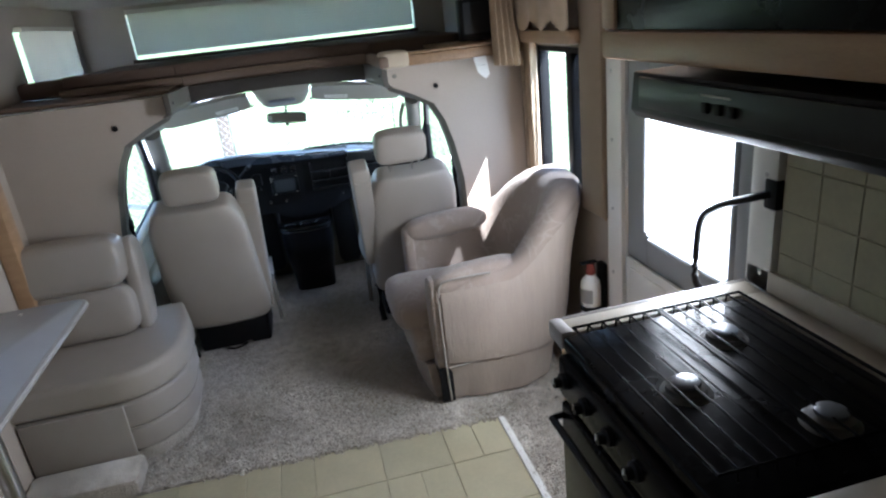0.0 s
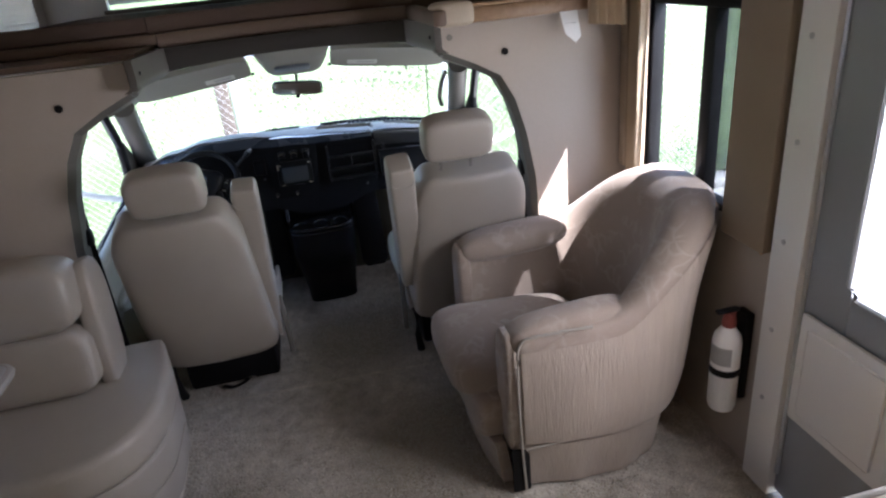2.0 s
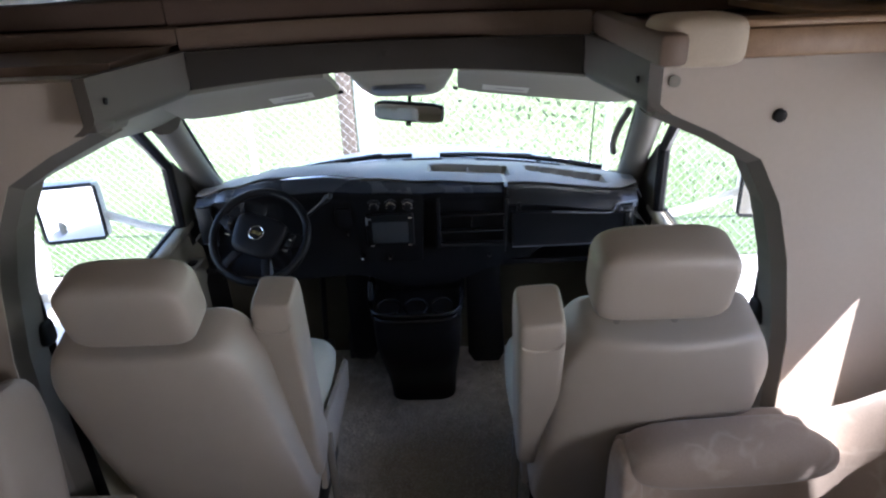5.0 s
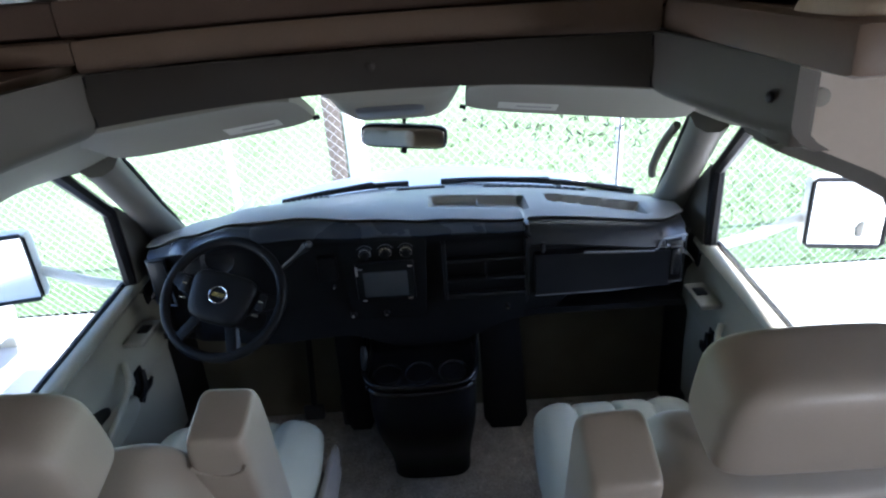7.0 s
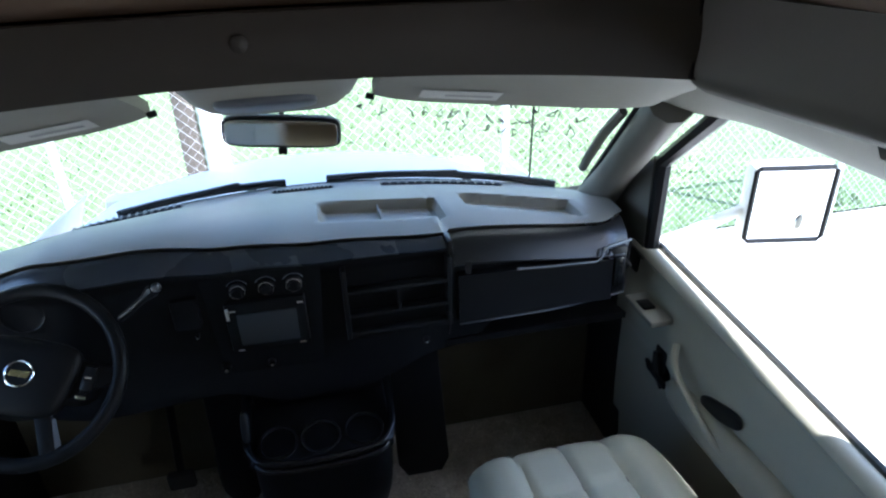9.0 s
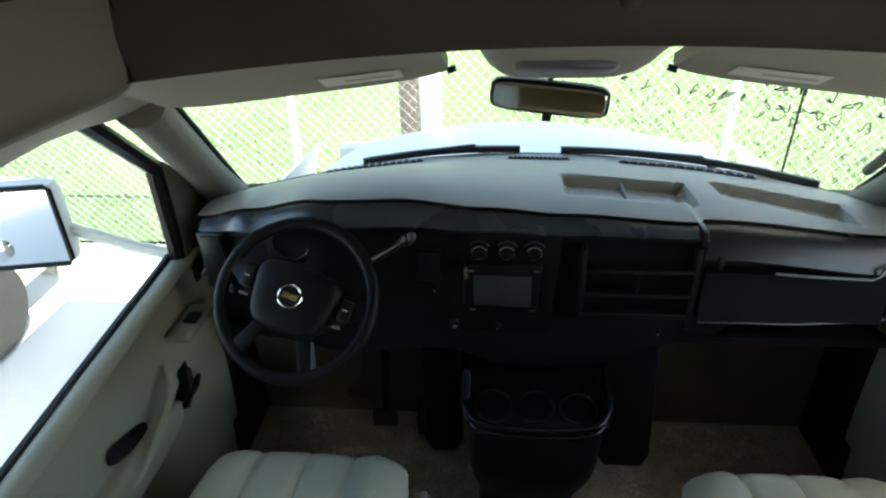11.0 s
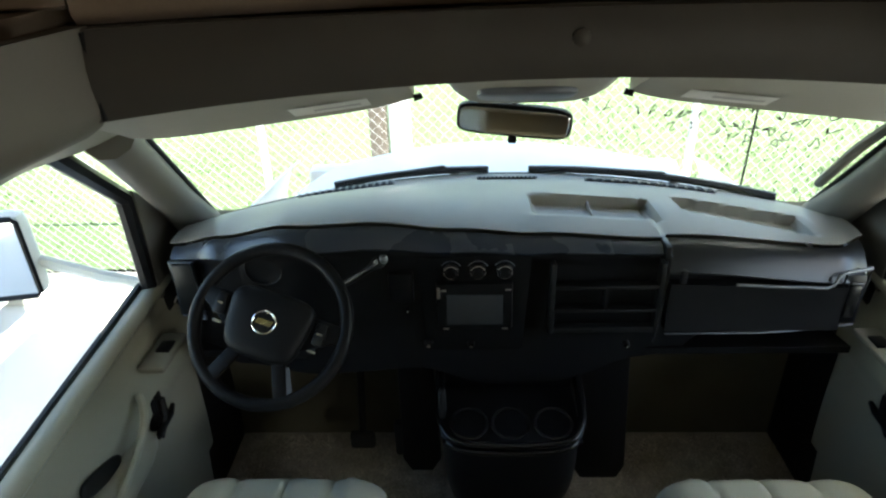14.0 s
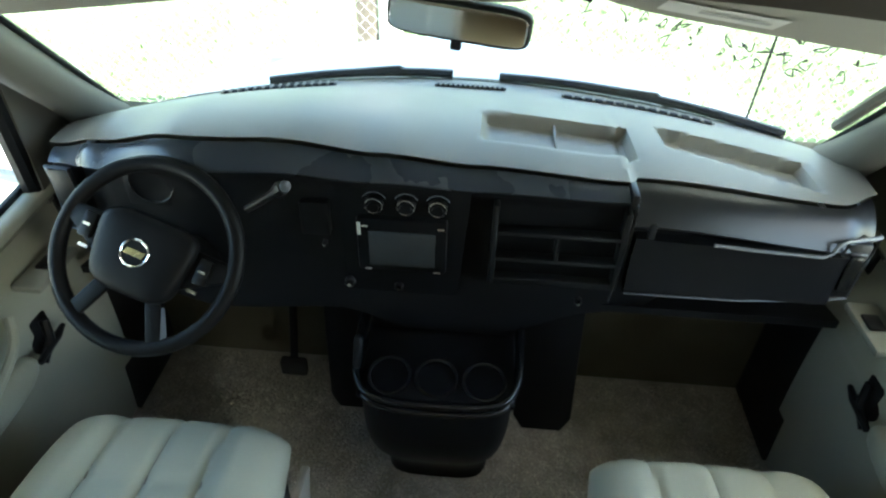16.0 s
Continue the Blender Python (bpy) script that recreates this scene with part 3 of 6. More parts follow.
# bunk platform, edge bands and mattress
def uband(side, inset, z0, z1, depth):
    """One piece of the padded band round the U-shaped cut-out of the bunk: its two arms, or the bowed middle."""
    x, y, back = 0.49 + inset, 1.15 + inset, 0.63
    if side:
        return box(side * x, side * (x + depth), back, y, z0, z1, 0.012)
    bow = [(u * x, y + 0.06 * (1 - u * u)) for u in span(-1, 1, 20)]
    own = bmesh.new()
    rings = [[own.verts.new((a, b + dy, zz + 0.004 * (1 - (a / x) ** 2))) for dy, zz in ((0.006, z0), (0, z0 + 0.01), (0, z1 - 0.01), (0.006, z1), (depth, z1), (depth, z0))] for a, b in bow]
    for p0, p1 in zip(rings, rings[1:]):
        for k in range(6):
            own.faces.new((p0[k], p0[(k + 1) % 6], p1[(k + 1) % 6], p1[k]))
    own.faces.new(rings[0][::-1])
    own.faces.new(rings[-1])
    return own


bunk = thing("bunk_platform", (0, 1.6, 1.55), "over-cab bunk platform edged in brown vinyl", "bunk")
for x0, x1, y0 in ((-XW, -0.53, 0.888), (0.53, XW, 0.86), (-0.529, 0.529, 1.27)):
    part("deck_board", box(x0, x1, y0, 2.69, 1.552, 1.572), BROWN, bunk)
part("edge_band", box(-1.10, -0.491, 1.15, 1.20, 1.573, 1.614, 0.012), BROWN, bunk, "smooth brown vinyl band")
part("upper_band", box(-1.08, -0.521, 1.18, 1.24, 1.616, 1.677, 0.014), BROWN_DARK, bunk, "dark brown cloth band")
for k in (0, 1):
    part("edge_band", uband(k, 0.0, 1.559, 1.612, 0.05), BROWN, bunk, "smooth brown vinyl band")
    if k == 0:
        part("upper_band", uband(k, 0.03, 1.615, 1.675, 0.06), BROWN_DARK, bunk, "dark brown cloth band")
mattress = thing("bunk_mattress", (0, 1.9, 1.575), "brown cloth mattress lying on the bunk", "mattress")
part("front_pad", pad((2.3, 1.25, 0.09), pose(0, 1.95, 1.622), 0.2), BROWN_DARK, mattress)
part("west_pad", pad((0.7, 0.10, 0.09), pose(-0.97, 1.29, 1.622), 0.25), BROWN_DARK, mattress)
single("corner_pad", pad((0.15, 0.14, 0.085), pose(0.575, 0.72, 1.592), 0.45), TAN_PAD, "rounded tan padded block at the bunk corner", "pad")
beam = thing("shelf_rail", (0.98, 0.8, 1.546), "oak rail across the top of the bulkhead", "rail")
part("board", box(0.66, XW - 0.004, 0.775, 0.825, 1.546, 1.60, 0.01), OAK_SIDE, beam)
part("lip", box(0.66, XW - 0.004, 0.765, 0.835, 1.602, 1.615, 0.005), OAK_SIDE, beam)
tag = thing("paper_tag", (1.05, 0.765, 1.43), "white paper tag hanging from the oak rail", "tag")
part("sheet", prism([(1.005, 0.768, 1.55), (1.075, 0.768, 1.55), (1.085, 0.755, 1.455), (1.062, 0.752, 1.435), (1.022, 0.756, 1.47)], (0, 0.002, 0)), PAPER, tag)
part("text_bar", box(1.022, 1.066, 0.7615, 0.7625, 1.50, 1.508), PRINT, tag)
tv = thing("television", (1.2, 0.98, 1.616), "small black flat television on the corner shelf", "television")
part("case", box(1.0, 1.30, 0.95, 1.02, 1.622, 1.84, 0.01), BLACK, tv)
part("screen", box(1.02, 1.28, 0.944, 0.949, 1.66, 1.82), SCREEN, tv)
single("corner_shelf", box(0.86, XW - 0.004, 0.86, 1.3, 1.60, 1.616, 0.003), OAK_SIDE, "oak corner shelf above the bulkhead", "shelf")


def blind(name, n, z0, z1, make, mat, label, headrail):
    ob = thing(name, headrail[0], label, "blind")
    part("headrail", headrail[1], mat, ob)
    for i in range(n):
        part("slat", make(z0 + (z1 - z0) * (i + 0.5) / n), mat, ob, smooth=False)
    return ob


blind("front_blind", 13, 1.72, 2.0, lambda z: box(-0.98, 1.08, 2.646, 2.676, z - 0.001, z + 0.001, 0, None, Matrix.Translation((0, 2.66, z)) @ pose(0, 0, 0, -66) @ Matrix.Translation((0, -2.66, -z))), BLIND, "lowered beige mini blind in the bunk window", ((0, 2.66, 2.0), box(-0.99, 1.09, 2.645, 2.685, 2.0, 2.03)))
blind("side_blind", 12, 1.65, 1.92, lambda z: box(-1.330, -1.300, 1.52, 2.48, z - 0.001, z + 0.001, 0, None, Matrix.Translation((-1.316, 0, z)) @ pose(0, 0, 0, 0, -66) @ Matrix.Translation((1.316, 0, -z))), BLIND, "lowered beige mini blind in the side bunk window", ((-1.31, 2.0, 1.92), box(-1.335, -1.295, 1.51, 2.49, 1.925, 1.95)))
w = structure("window_3", box(-1.0, 1.10, 2.705, 2.713, 1.685, 2.0), CLEAR, "wide bunk window behind a mini blind", "window")
w.visible_shadow = False
part("window_frame", box(-1.02, 1.12, 2.67, 2.69, 1.665, 1.69, 0.004), BROWN_DARK, w)
w = structure("window_4", box(-1.375, -1.367, 1.50, 2.50, 1.60, 1.93), CLEAR, "small side bunk window behind a mini blind", "window")
w.visible_shadow = False
part("window_frame", box(-1.345, -1.325, 1.48, 2.52, 1.58, 1.603, 0.004), BROWN_DARK, w)

# east window with its boxed surround, curtain and valance
w = structure("window_1", box(XW + 0.022, XW + 0.028, 0.115, 0.665, 0.915, 1.565), CLEAR, "sliding side window in a dark metal frame", "window")
w.visible_shadow = False
bm = bmesh.new()
for y0, y1 in ((0.10, 0.125), (0.655, 0.68)):
    box(XW - 0.012, XW + 0.04, y0, y1, 0.90, 1.575, 0.003, bm)
for z0, z1 in ((0.90, 0.925), (1.55, 1.575)):
    box(XW - 0.012, XW + 0.04, 0.125, 0.655, z0, z1, 0.003, bm)
part("window_frame", bm, BLACK, w)
part("meeting_stile", box(XW - 0.006, XW + 0.038, 0.285, 0.345, 0.925, 1.55, 0.003), BLACK, w)
# grey sheet added over the rear pane to weaken the sun on the armchair
part("sun_dimmer", box(XW + 0.033, XW + 0.036, 0.126, 0.30, 0.926, 1.549), SUN_CUT, w, "grey clear sheet added to dim the sun")
val = thing("window_box", (XW, 0.35, 0.84), "brown cloth boxed surround of the side window", "window surround")
part("south_board", box(XW - 0.045, XW - 0.002, -0.085, 0.128, 0.85, 1.95, 0.012), SHADE_BROWN, val)
part("north_board", box(XW - 0.06, XW - 0.002, 0.765, 0.825, 0.90, 1.95, 0.015), SHADE_BROWN, val)
part("top_board", box(XW - 0.10, XW - 0.002, 0.095, 0.70, 1.60, 1.66, 0.01), OAK_SIDE, val)


def scallop(u, v):
    y = 0.08 + 0.72 * u
    return (XW - 0.11 + 0.012 * math.sin(u * 30) * (0.4 - v * 0.3), y, 1.95 - (0.27 + 0.022 * math.sin(u * 19)) * (1 - v))


part("valance", sheet(scallop, span(0, 1, 70), span(0, 1, 8), (0.004, 0, 0)), CURTAIN, val)
curt = single("curtain", sheet(lambda u, v: (XW - 0.045 + 0.016 * math.sin(u * 34 + v), 0.66 + 0.10 * u, 0.88 + 0.75 * v), span(0, 1, 60), span(0, 1, 10), (0.003, 0, 0)), CURTAIN, "gathered striped tan curtain beside the window", "curtain")
single("curtain_tail", sheet(lambda u, v: (1.10 + 0.16 * u * (1.0 - 0.25 * v), 0.72 + 0.02 * math.sin(u * 28), 1.50 + 0.42 * v - 0.02 * u), span(0, 1, 40), span(0, 1, 8), (0, 0.003, 0)), CURTAIN, "short pleated tan curtain tail over the corner", "curtain")

# west window with its oak surround
# pane darkened only to weaken the daylight from the west side
w = structure("window_2", box(-XW - 0.028, -XW - 0.022, -0.85, -0.15, 0.98, 1.48), DIMMED, "side window beside the dinette, dimmed to cut its light", "window")
w.visible_shadow = False
surround = thing("oak_window_surround", (-XW, 0, 0.86), "oak boards round the dinette window", "window surround")
part("north_board", box(-XW + 0.002, -XW + 0.075, 0.50, 0.60, 0.60, 1.62, 0.008), OAK, surround)
part("top_board", box(-XW + 0.002, -XW + 0.09, -0.9, 0.50, 1.485, 1.66, 0.008), OAK_SIDE, surround)
part("south_board", box(-XW + 0.002, -XW + 0.075, -0.96, -0.86, 0.86, 1.555, 0.008), OAK, surround)

# entry door
DY0, DY1 = -1.00, -0.22
jamb = structure("door_frame", None or box(XW - 0.03, XW + 0.045, DY1 - 0.005, -0.10, 0.0, 1.90, 0.006), WHITE, "white metal frame of the entry door with screws", "door frame")
part("jamb", box(XW - 0.03, XW + 0.045, -1.10, DY0 + 0.005, 0.0, 1.90, 0.006), WHITE, jamb)
part("lintel", box(XW - 0.03, XW + 0.045, DY0 + 0.005, DY1 - 0.005, 1.82, 1.90, 0.006), WHITE, jamb)
for z in (0.36, 0.62, 0.92, 1.22, 1.50, 1.74):
    part("screw", lathe([(0.008, 0), (0.008, 0.003), (0.004, 0.005)], pose(XW - 0.03, -0.15, z, 0, -90), 10), STEEL, jamb)
    part("screw", lathe([(0.008, 0), (0.008, 0.003), (0.004, 0.005)], pose(XW - 0.03, -1.06, z + 0.05, 0, -90), 10), STEEL, jamb)
door = structure("door_1", None or box(XW, XW + 0.035, DY0, DY1, 0.02, 0.60, 0.006), DOOR_GREY, "closed grey entry door with a large window", "door")
bm = bmesh.new()
box(XW - 0.006, XW + 0.035, DY0, -0.90, 0.60, 1.82, 0.006, bm)
box(XW - 0.006, XW + 0.035, -0.385, DY1, 0.60, 1.82, 0.006, bm)
box(XW - 0.006, XW + 0.035, -0.90, -0.385, 0.60, 0.85, 0.006, bm)
box(XW - 0.006, XW + 0.035, -0.90, -0.385, 1.50, 1.82, 0.006, bm)
part("upper_skin", bm, DOOR_GREY, door)
ring = [(XW - 0.008, y, z) for y, z in [(-0.41 - 0.03 * math.cos(a), 1.47 + 0.03 * math.sin(a)) for a in span(math.pi, math.pi / 2, 5)] + [(-0.875 + 0.03 * math.cos(a), 1.47 + 0.03 * math.sin(a)) for a in span(math.pi / 2, math.pi, 5)] + [(-0.875 - 0.03, 0.88), (-0.875, 0.85)] + [(-0.41, 0.85), (-0.38, 0.88)]]
part("window_gasket", tube(ring, 0.012, None, 8, True), DOOR_GREY, door)
p = part("pane", box(XW + 0.012, XW + 0.017, -0.90, -0.385, 0.85, 1.50), FROSTED, door)
part("seal", tube(curve_points([(XW - 0.005, -0.232, 0.1), (XW - 0.005, -0.232, 1.70), (XW - 0.005, -0.25, 1.78), (XW - 0.005, -0.30, 1.80), (XW - 0.005, -0.9, 1.80)], 5), 0.008), STEEL, door)
lower = part("lower_panel", box(XW - 0.024, XW - 0.007, -0.88, -0.25, 0.36, 0.735, 0.008), WHITE, door, "white framed panel")
part("inset", box(XW - 0.034, XW - 0.023, -0.56, -0.29, 0.40, 0.70, 0.009), WHITE, lower)
part("inset", box(XW - 0.034, XW - 0.023, -0.85, -0.60, 0.40, 0.70, 0.009), WHITE, lower)
latch = part("latch", box(XW - 0.035, XW - 0.001, -0.955, -0.905, 0.72, 0.84, 0.008), BLACK, door)
rail = thing("grab_handle", (XW, -1.06, 0.80), "black metal grab handle beside the entry door", "grab handle")
part("bar", tube(curve_points([(XW - 0.03, -1.075, 1.215), (XW - 0.07, -1.04, 1.20), (XW - 0.085, -0.93, 1.15), (XW - 0.085, -0.85, 1.09), (XW - 0.085, -0.83, 1.0), (XW - 0.085, -0.83, 0.86), (XW - 0.03, -0.83, 0.80)], 5), 0.012), BLACK, rail)
part("bracket", box(XW - 0.035, XW - 0.002, -1.105, -1.055, 1.17, 1.26, 0.008), BLACK, rail)
part("bracket", box(XW - 0.035, XW - 0.007, -0.85, -0.81, 0.76, 0.82, 0.008), BLACK, rail)

# fire extinguisher on its bracket
fx, fy, fz = XW - 0.075, -0.01, 0.17
ext = thing("fire_extinguisher", (fx, fy, 0.23), "small white fire extinguisher strapped to the wall", "fire extinguisher")
part("cylinder", lathe([(0.02, 0.06), (0.043, 0.066), (0.048, 0.085), (0.048, 0.33), (0.044, 0.36), (0.026, 0.385), (0.02, 0.40)], pose(fx, fy, fz)), WHITE, ext)
part("band", lathe([(0.0505, 0.215), (0.0505, 0.24)], pose(fx, fy, fz)), BLACK, ext)
part("label_print", sheet(lambda u, v: (fx - 0.0492 * math.cos(u), fy - 0.0492 * math.sin(u), fz + 0.26 + 0.07 * v), span(-0.4, 1.3, 10), span(0, 1, 2)), PRINT, ext)
part("valve", lathe([(0.022, 0.395), (0.024, 0.41), (0.018, 0.44), (0.02, 0.45)], pose(fx, fy, fz), 14), RED_PRINT, ext, "dark red valve head")
part("lever", box(fx - 0.05, fx + 0.03, fy - 0.012, fy + 0.012, fz + 0.45, fz + 0.462, 0.004), BLACK, ext)
part("bracket", box(fx + 0.045, XW - 0.002, fy - 0.03, fy + 0.03, fz + 0.10, fz + 0.44, 0.004), BLACK, ext)

# ---- kitchen ----
CX = 0.675
worktop = thing("worktop", (1.0, -1.9, 0.87), "beige laminate worktop with a grey rounded front edge", "worktop")
bm = bmesh.new()
box(CX, XW - 0.002, -1.075, -0.985, 0.875, 0.915, 0.012, bm)
box(1.242, XW - 0.002, -1.80, -1.075, 0.875, 0.913, 0.0, bm)
box(CX, XW - 0.002, -3.0, -1.80, 0.875, 0.915, 0.012, bm)
part("slab", bm, COUNTER, worktop)
part("upstand", box(XW - 0.030, XW - 0.014, -3.0, -1.0, 0.916, 0.985, 0.004), COUNTER, worktop)
part("edge", box(CX - 0.012, CX + 0.03, -1.074, -0.978, 0.86, 0.918, 0.011), COUNTER_EDGE, worktop)
part("end_edge", box(CX + 0.03, XW - 0.004, -0.995, -0.979, 0.872, 0.917, 0.006), COUNTER_EDGE, worktop)
single("base_cabinet", box(CX + 0.02, XW - 0.002, -1.076, -0.995, -0.034, 0.872, 0.004), OAK, "oak end panel of the kitchen base cabinet", "cabinet")
single("base_cabinet", box(CX + 0.02, XW - 0.002, -3.0, -1.80, -0.034, 0.872, 0.004), OAK, "oak kitchen base cabinet under the worktop", "cabinet")
stove = thing("stove", (0.96, -1.4, -0.03), "black built-in gas stove with wire grates", "stove")
part("oven_body", box(0.69, 1.238, -1.796, -1.078, 0.0, 0.86, 0.006), ENAMEL, stove)
part("hob", box(0.665, 1.240, -1.797, -1.078, 0.862, 0.912, 0.014, seg=3), ENAMEL, stove)
part("control_panel", box(0.645, 0.69, -1.745, -1.08, 0.73, 0.862, 0.016), ENAMEL, stove)
odoor = part("oven_door", box(0.648, 0.689, -1.73, -1.085, 0.12, 0.71, 0.012), ENAMEL, stove)
part("handle", tube([(0.65, -1.70, 0.66), (0.615, -1.69, 0.665), (0.615, -1.10, 0.665), (0.65, -1.09, 0.66)], 0.011), BLACK, odoor)
for i, y in enumerate((-1.13, -1.26, -1.39, -1.52, -1.65)):
    k = part("knob", lathe([(0.025, 0), (0.024, 0.012), (0.016, 0.016), (0.014, 0.034)], pose(0.646, y, 0.80, 0, -90), 16), BLACK, stove)
    part("pointer", box(0.609, 0.613, y - 0.002, y + 0.002, 0.80, 0.815), WHITE, k)
for x, y, r in ((1.04, -1.27, 0.048), (0.815, -1.44, 0.048), (1.015, -1.645, 0.048)):
    b = part("burner", lathe([(r + 0.012, 0.913), (r + 0.008, 0.916), (r, 0.918), (r * 0.95, 0.93), (r * 0.7, 0.936)], pose(x, y, 0)), PILLAR_GREY, stove, "scratched grey burner")
    part("cap", lathe([(r * 0.68, 0.937), (r * 0.66, 0.944), (r * 0.5, 0.947)], pose(x, y, 0)), SILVER, b)
for gx0, gx1 in ((0.69, 0.945), (0.955, 1.21)):
    g = part("grate", tube([(gx0, -1.10, 0.942), (gx1, -1.10, 0.942), (gx1, -1.73, 0.942), (gx0, -1.73, 0.942)], 0.0045, None, 6, True), ENAMEL, stove)
    for i in range(1, 6):
        x = gx0 + (gx1 - gx0) * i / 6
        part("bar", tube([(x, -1.10, 0.915), (x, -1.103, 0.943), (x, -1.727, 0.943), (x, -1.73, 0.915)], 0.003, None, 6), ENAMEL, g)
splash = thing("backsplash", (XW - 0.005, -2.0, 0.918), "beige marbled tile backsplash behind the stove", "backsplash")
part("backing", box(XW - 0.008, XW - 0.002, -3.0, -1.105, 0.918, 1.43), BACKSPLASH, splash)
for i in range(9):
    for j in range(4):
        y1, z0 = -1.108 - 0.128 * i, 0.92 + 0.128 * j
        part("tile", box(XW - 0.013, XW - 0.0082, y1 - 0.126, y1, z0, z0 + 0.126, 0.0015, seg=1), BACKSPLASH, splash, smooth=False)
hood = thing("range_hood", (1.2, -1.5, 1.43), "black range hood under the wall cabinet", "range hood")
part("body", prism([(1.05, -0.80, 1.435), (1.03, -0.80, 1.46), (1.04, -0.80, 1.57), (XW - 0.003, -0.80, 1.57), (XW - 0.003, -0.80, 1.435)], (0, -1.5, 0), None, 0.006), BLACK, hood)
part("vent_panel", box(1.022, 1.034, -2.2, -0.86, 1.475, 1.56, 0.004), DARK_TRIM, hood)
for i in range(3):
    part("switch", box(1.012, 1.023, -1.19 - 0.05 * i, -1.165 - 0.05 * i, 1.495, 1.52, 0.003), BLACK, hood)
part("print_bar", box(1.019, 1.0225, -1.27, -1.16, 1.535, 1.54), PRINT, hood)
cab = thing("wall_cabinet", (1.2, -1.4, 1.60), "oak wall cabinet with black glass door", "cabinet")
part("body", box(1.05, XW - 0.002, -2.6, -0.66, 1.605, ROOF - 0.003, 0.004), OAK_SIDE, cab)
f = bmesh.new()
box(1.02, 1.049, -2.6, -0.635, 1.60, 1.685, 0.014, f)
box(1.02, 1.049, -0.72, -0.635, 1.686, ROOF - 0.005, 0.014, f)
part("face_frame", f, OAK_SIDE, cab)
part("door", box(1.03, 1.047, -2.5, -0.722, 1.687, ROOF - 0.006, 0.003), ENAMEL, cab, "black glass door")

# ---- dinette ----
def bench_outline(z, grow=0.0, front=0.12):
    pts = [(-XW + 0.004, front - grow), (-0.93, front - grow)]
    pts += [(-0.93 + (0.265 + grow) * math.sin(a), 0.42 - (0.30 + grow) * math.cos(a)) for a in span(0.12, math.pi / 2, 10)]
    return [(x, y, z) for x, y in pts + [(-0.67 + grow, 0.62), (-0.72 + grow * 0.5, BULK - 0.006), (-XW + 0.004, BULK - 0.006)]]


def roll(z0, z1, grow, r):
    """One stuffed layer of the bench, with rounded rims."""
    own = bmesh.new()
    steps = [(z0 + r - r * math.cos(a), grow - r * (1 - math.sin(a))) for a in span(0.0, math.pi / 2, 4)] + [(z1 - r + r * math.sin(a), grow - r * (1 - math.cos(a))) for a in span(0.0, math.pi / 2, 5)]
    rings = [[own.verts.new(q) for q in bench_outline(z, g)] for z, g in steps]
    for a, b in zip(rings, rings[1:]):
        for k in range(len(a)):
            own.faces.new((a[k], a[(k + 1) % len(a)], b[(k + 1) % len(a)], b[k]))
    own.faces.new(rings[0][::-1])
    own.faces.new(rings[-1])
    return own


bench = thing("dinette_bench", (-1.0, 0.45, 0.0), "pale leather dinette bench with a rounded end", "bench")
part("plinth", prism(bench_outline(0.0, -0.03), (0, 0, 0.07)), CARPET, bench, "carpet covered plinth")
part("lower_roll", roll(0.072, 0.197, 0.0, 0.02), LEATHER_DARK, bench)
part("upper_roll", roll(0.198, 0.333, 0.008, 0.02), LEATHER_DARK, bench)
part("seat_cushion", roll(0.335, 0.475, 0.02, 0.035), LEATHER, bench)
part("front_panel", box(-XW + 0.01, -0.905, 0.098, 0.118, 0.02, 0.33, 0.006), LEATHER_DARK, bench, "plain grey front panel")
part("lower_back", pad((0.50, 0.20, 0.27), pose(-1.105, 0.60, 0.60, -6), 0.28, 0.5), LEATHER, bench)
part("upper_back", pad((0.50, 0.22, 0.26), pose(-1.11, 0.615, 0.845, -6), 0.28, 0.5), LEATHER, bench)
part("end_cap", pad((0.08, 0.19, 0.50), pose(-0.855, 0.68, 0.675, -8), 0.5, 0.6), LEATHER, bench)
for z in (0.198, 0.334):
    part("seam", tube(bench_outline(z, 0.003)[1:-2], 0.004, None, 6), PIPING, bench)
table = thing("dinette_table", (-1.17, -0.2, -0.03), "grey laminate dinette table with a rounded corner", "table")
tx, ty = -0.955, 0.245
top = [(-XW + 0.005, ty, 0.775), (tx - 0.05, ty, 0.775)] + [(tx - 0.05 + 0.05 * math.sin(a), ty - 0.05 + 0.05 * math.cos(a), 0.775) for a in span(0.2, 1.4, 5)] + [(tx, ty - 0.05, 0.775), (tx, -0.75, 0.775), (-XW + 0.005, -0.75, 0.775)]
part("tabletop", prism(top, (0, 0, 0.03), None, 0.004), TABLE, table)
part("edge", tube([(x, y, 0.79) for x, y, z in top[:-1]], 0.016, None, 8, False, 0.95), COUNTER_EDGE, table)
part("leg", lathe([(0.09, -0.03), (0.09, -0.015), (0.03, 0.0), (0.03, 0.775)], pose(-1.18, -0.35, 0), 16), STEEL, table)
single("carpet_step", box(-XW + 0.004, -0.87, -0.10, 0.095, 0.0, 0.085, 0.02), CARPET, "low carpeted step in front of the bench", "step")

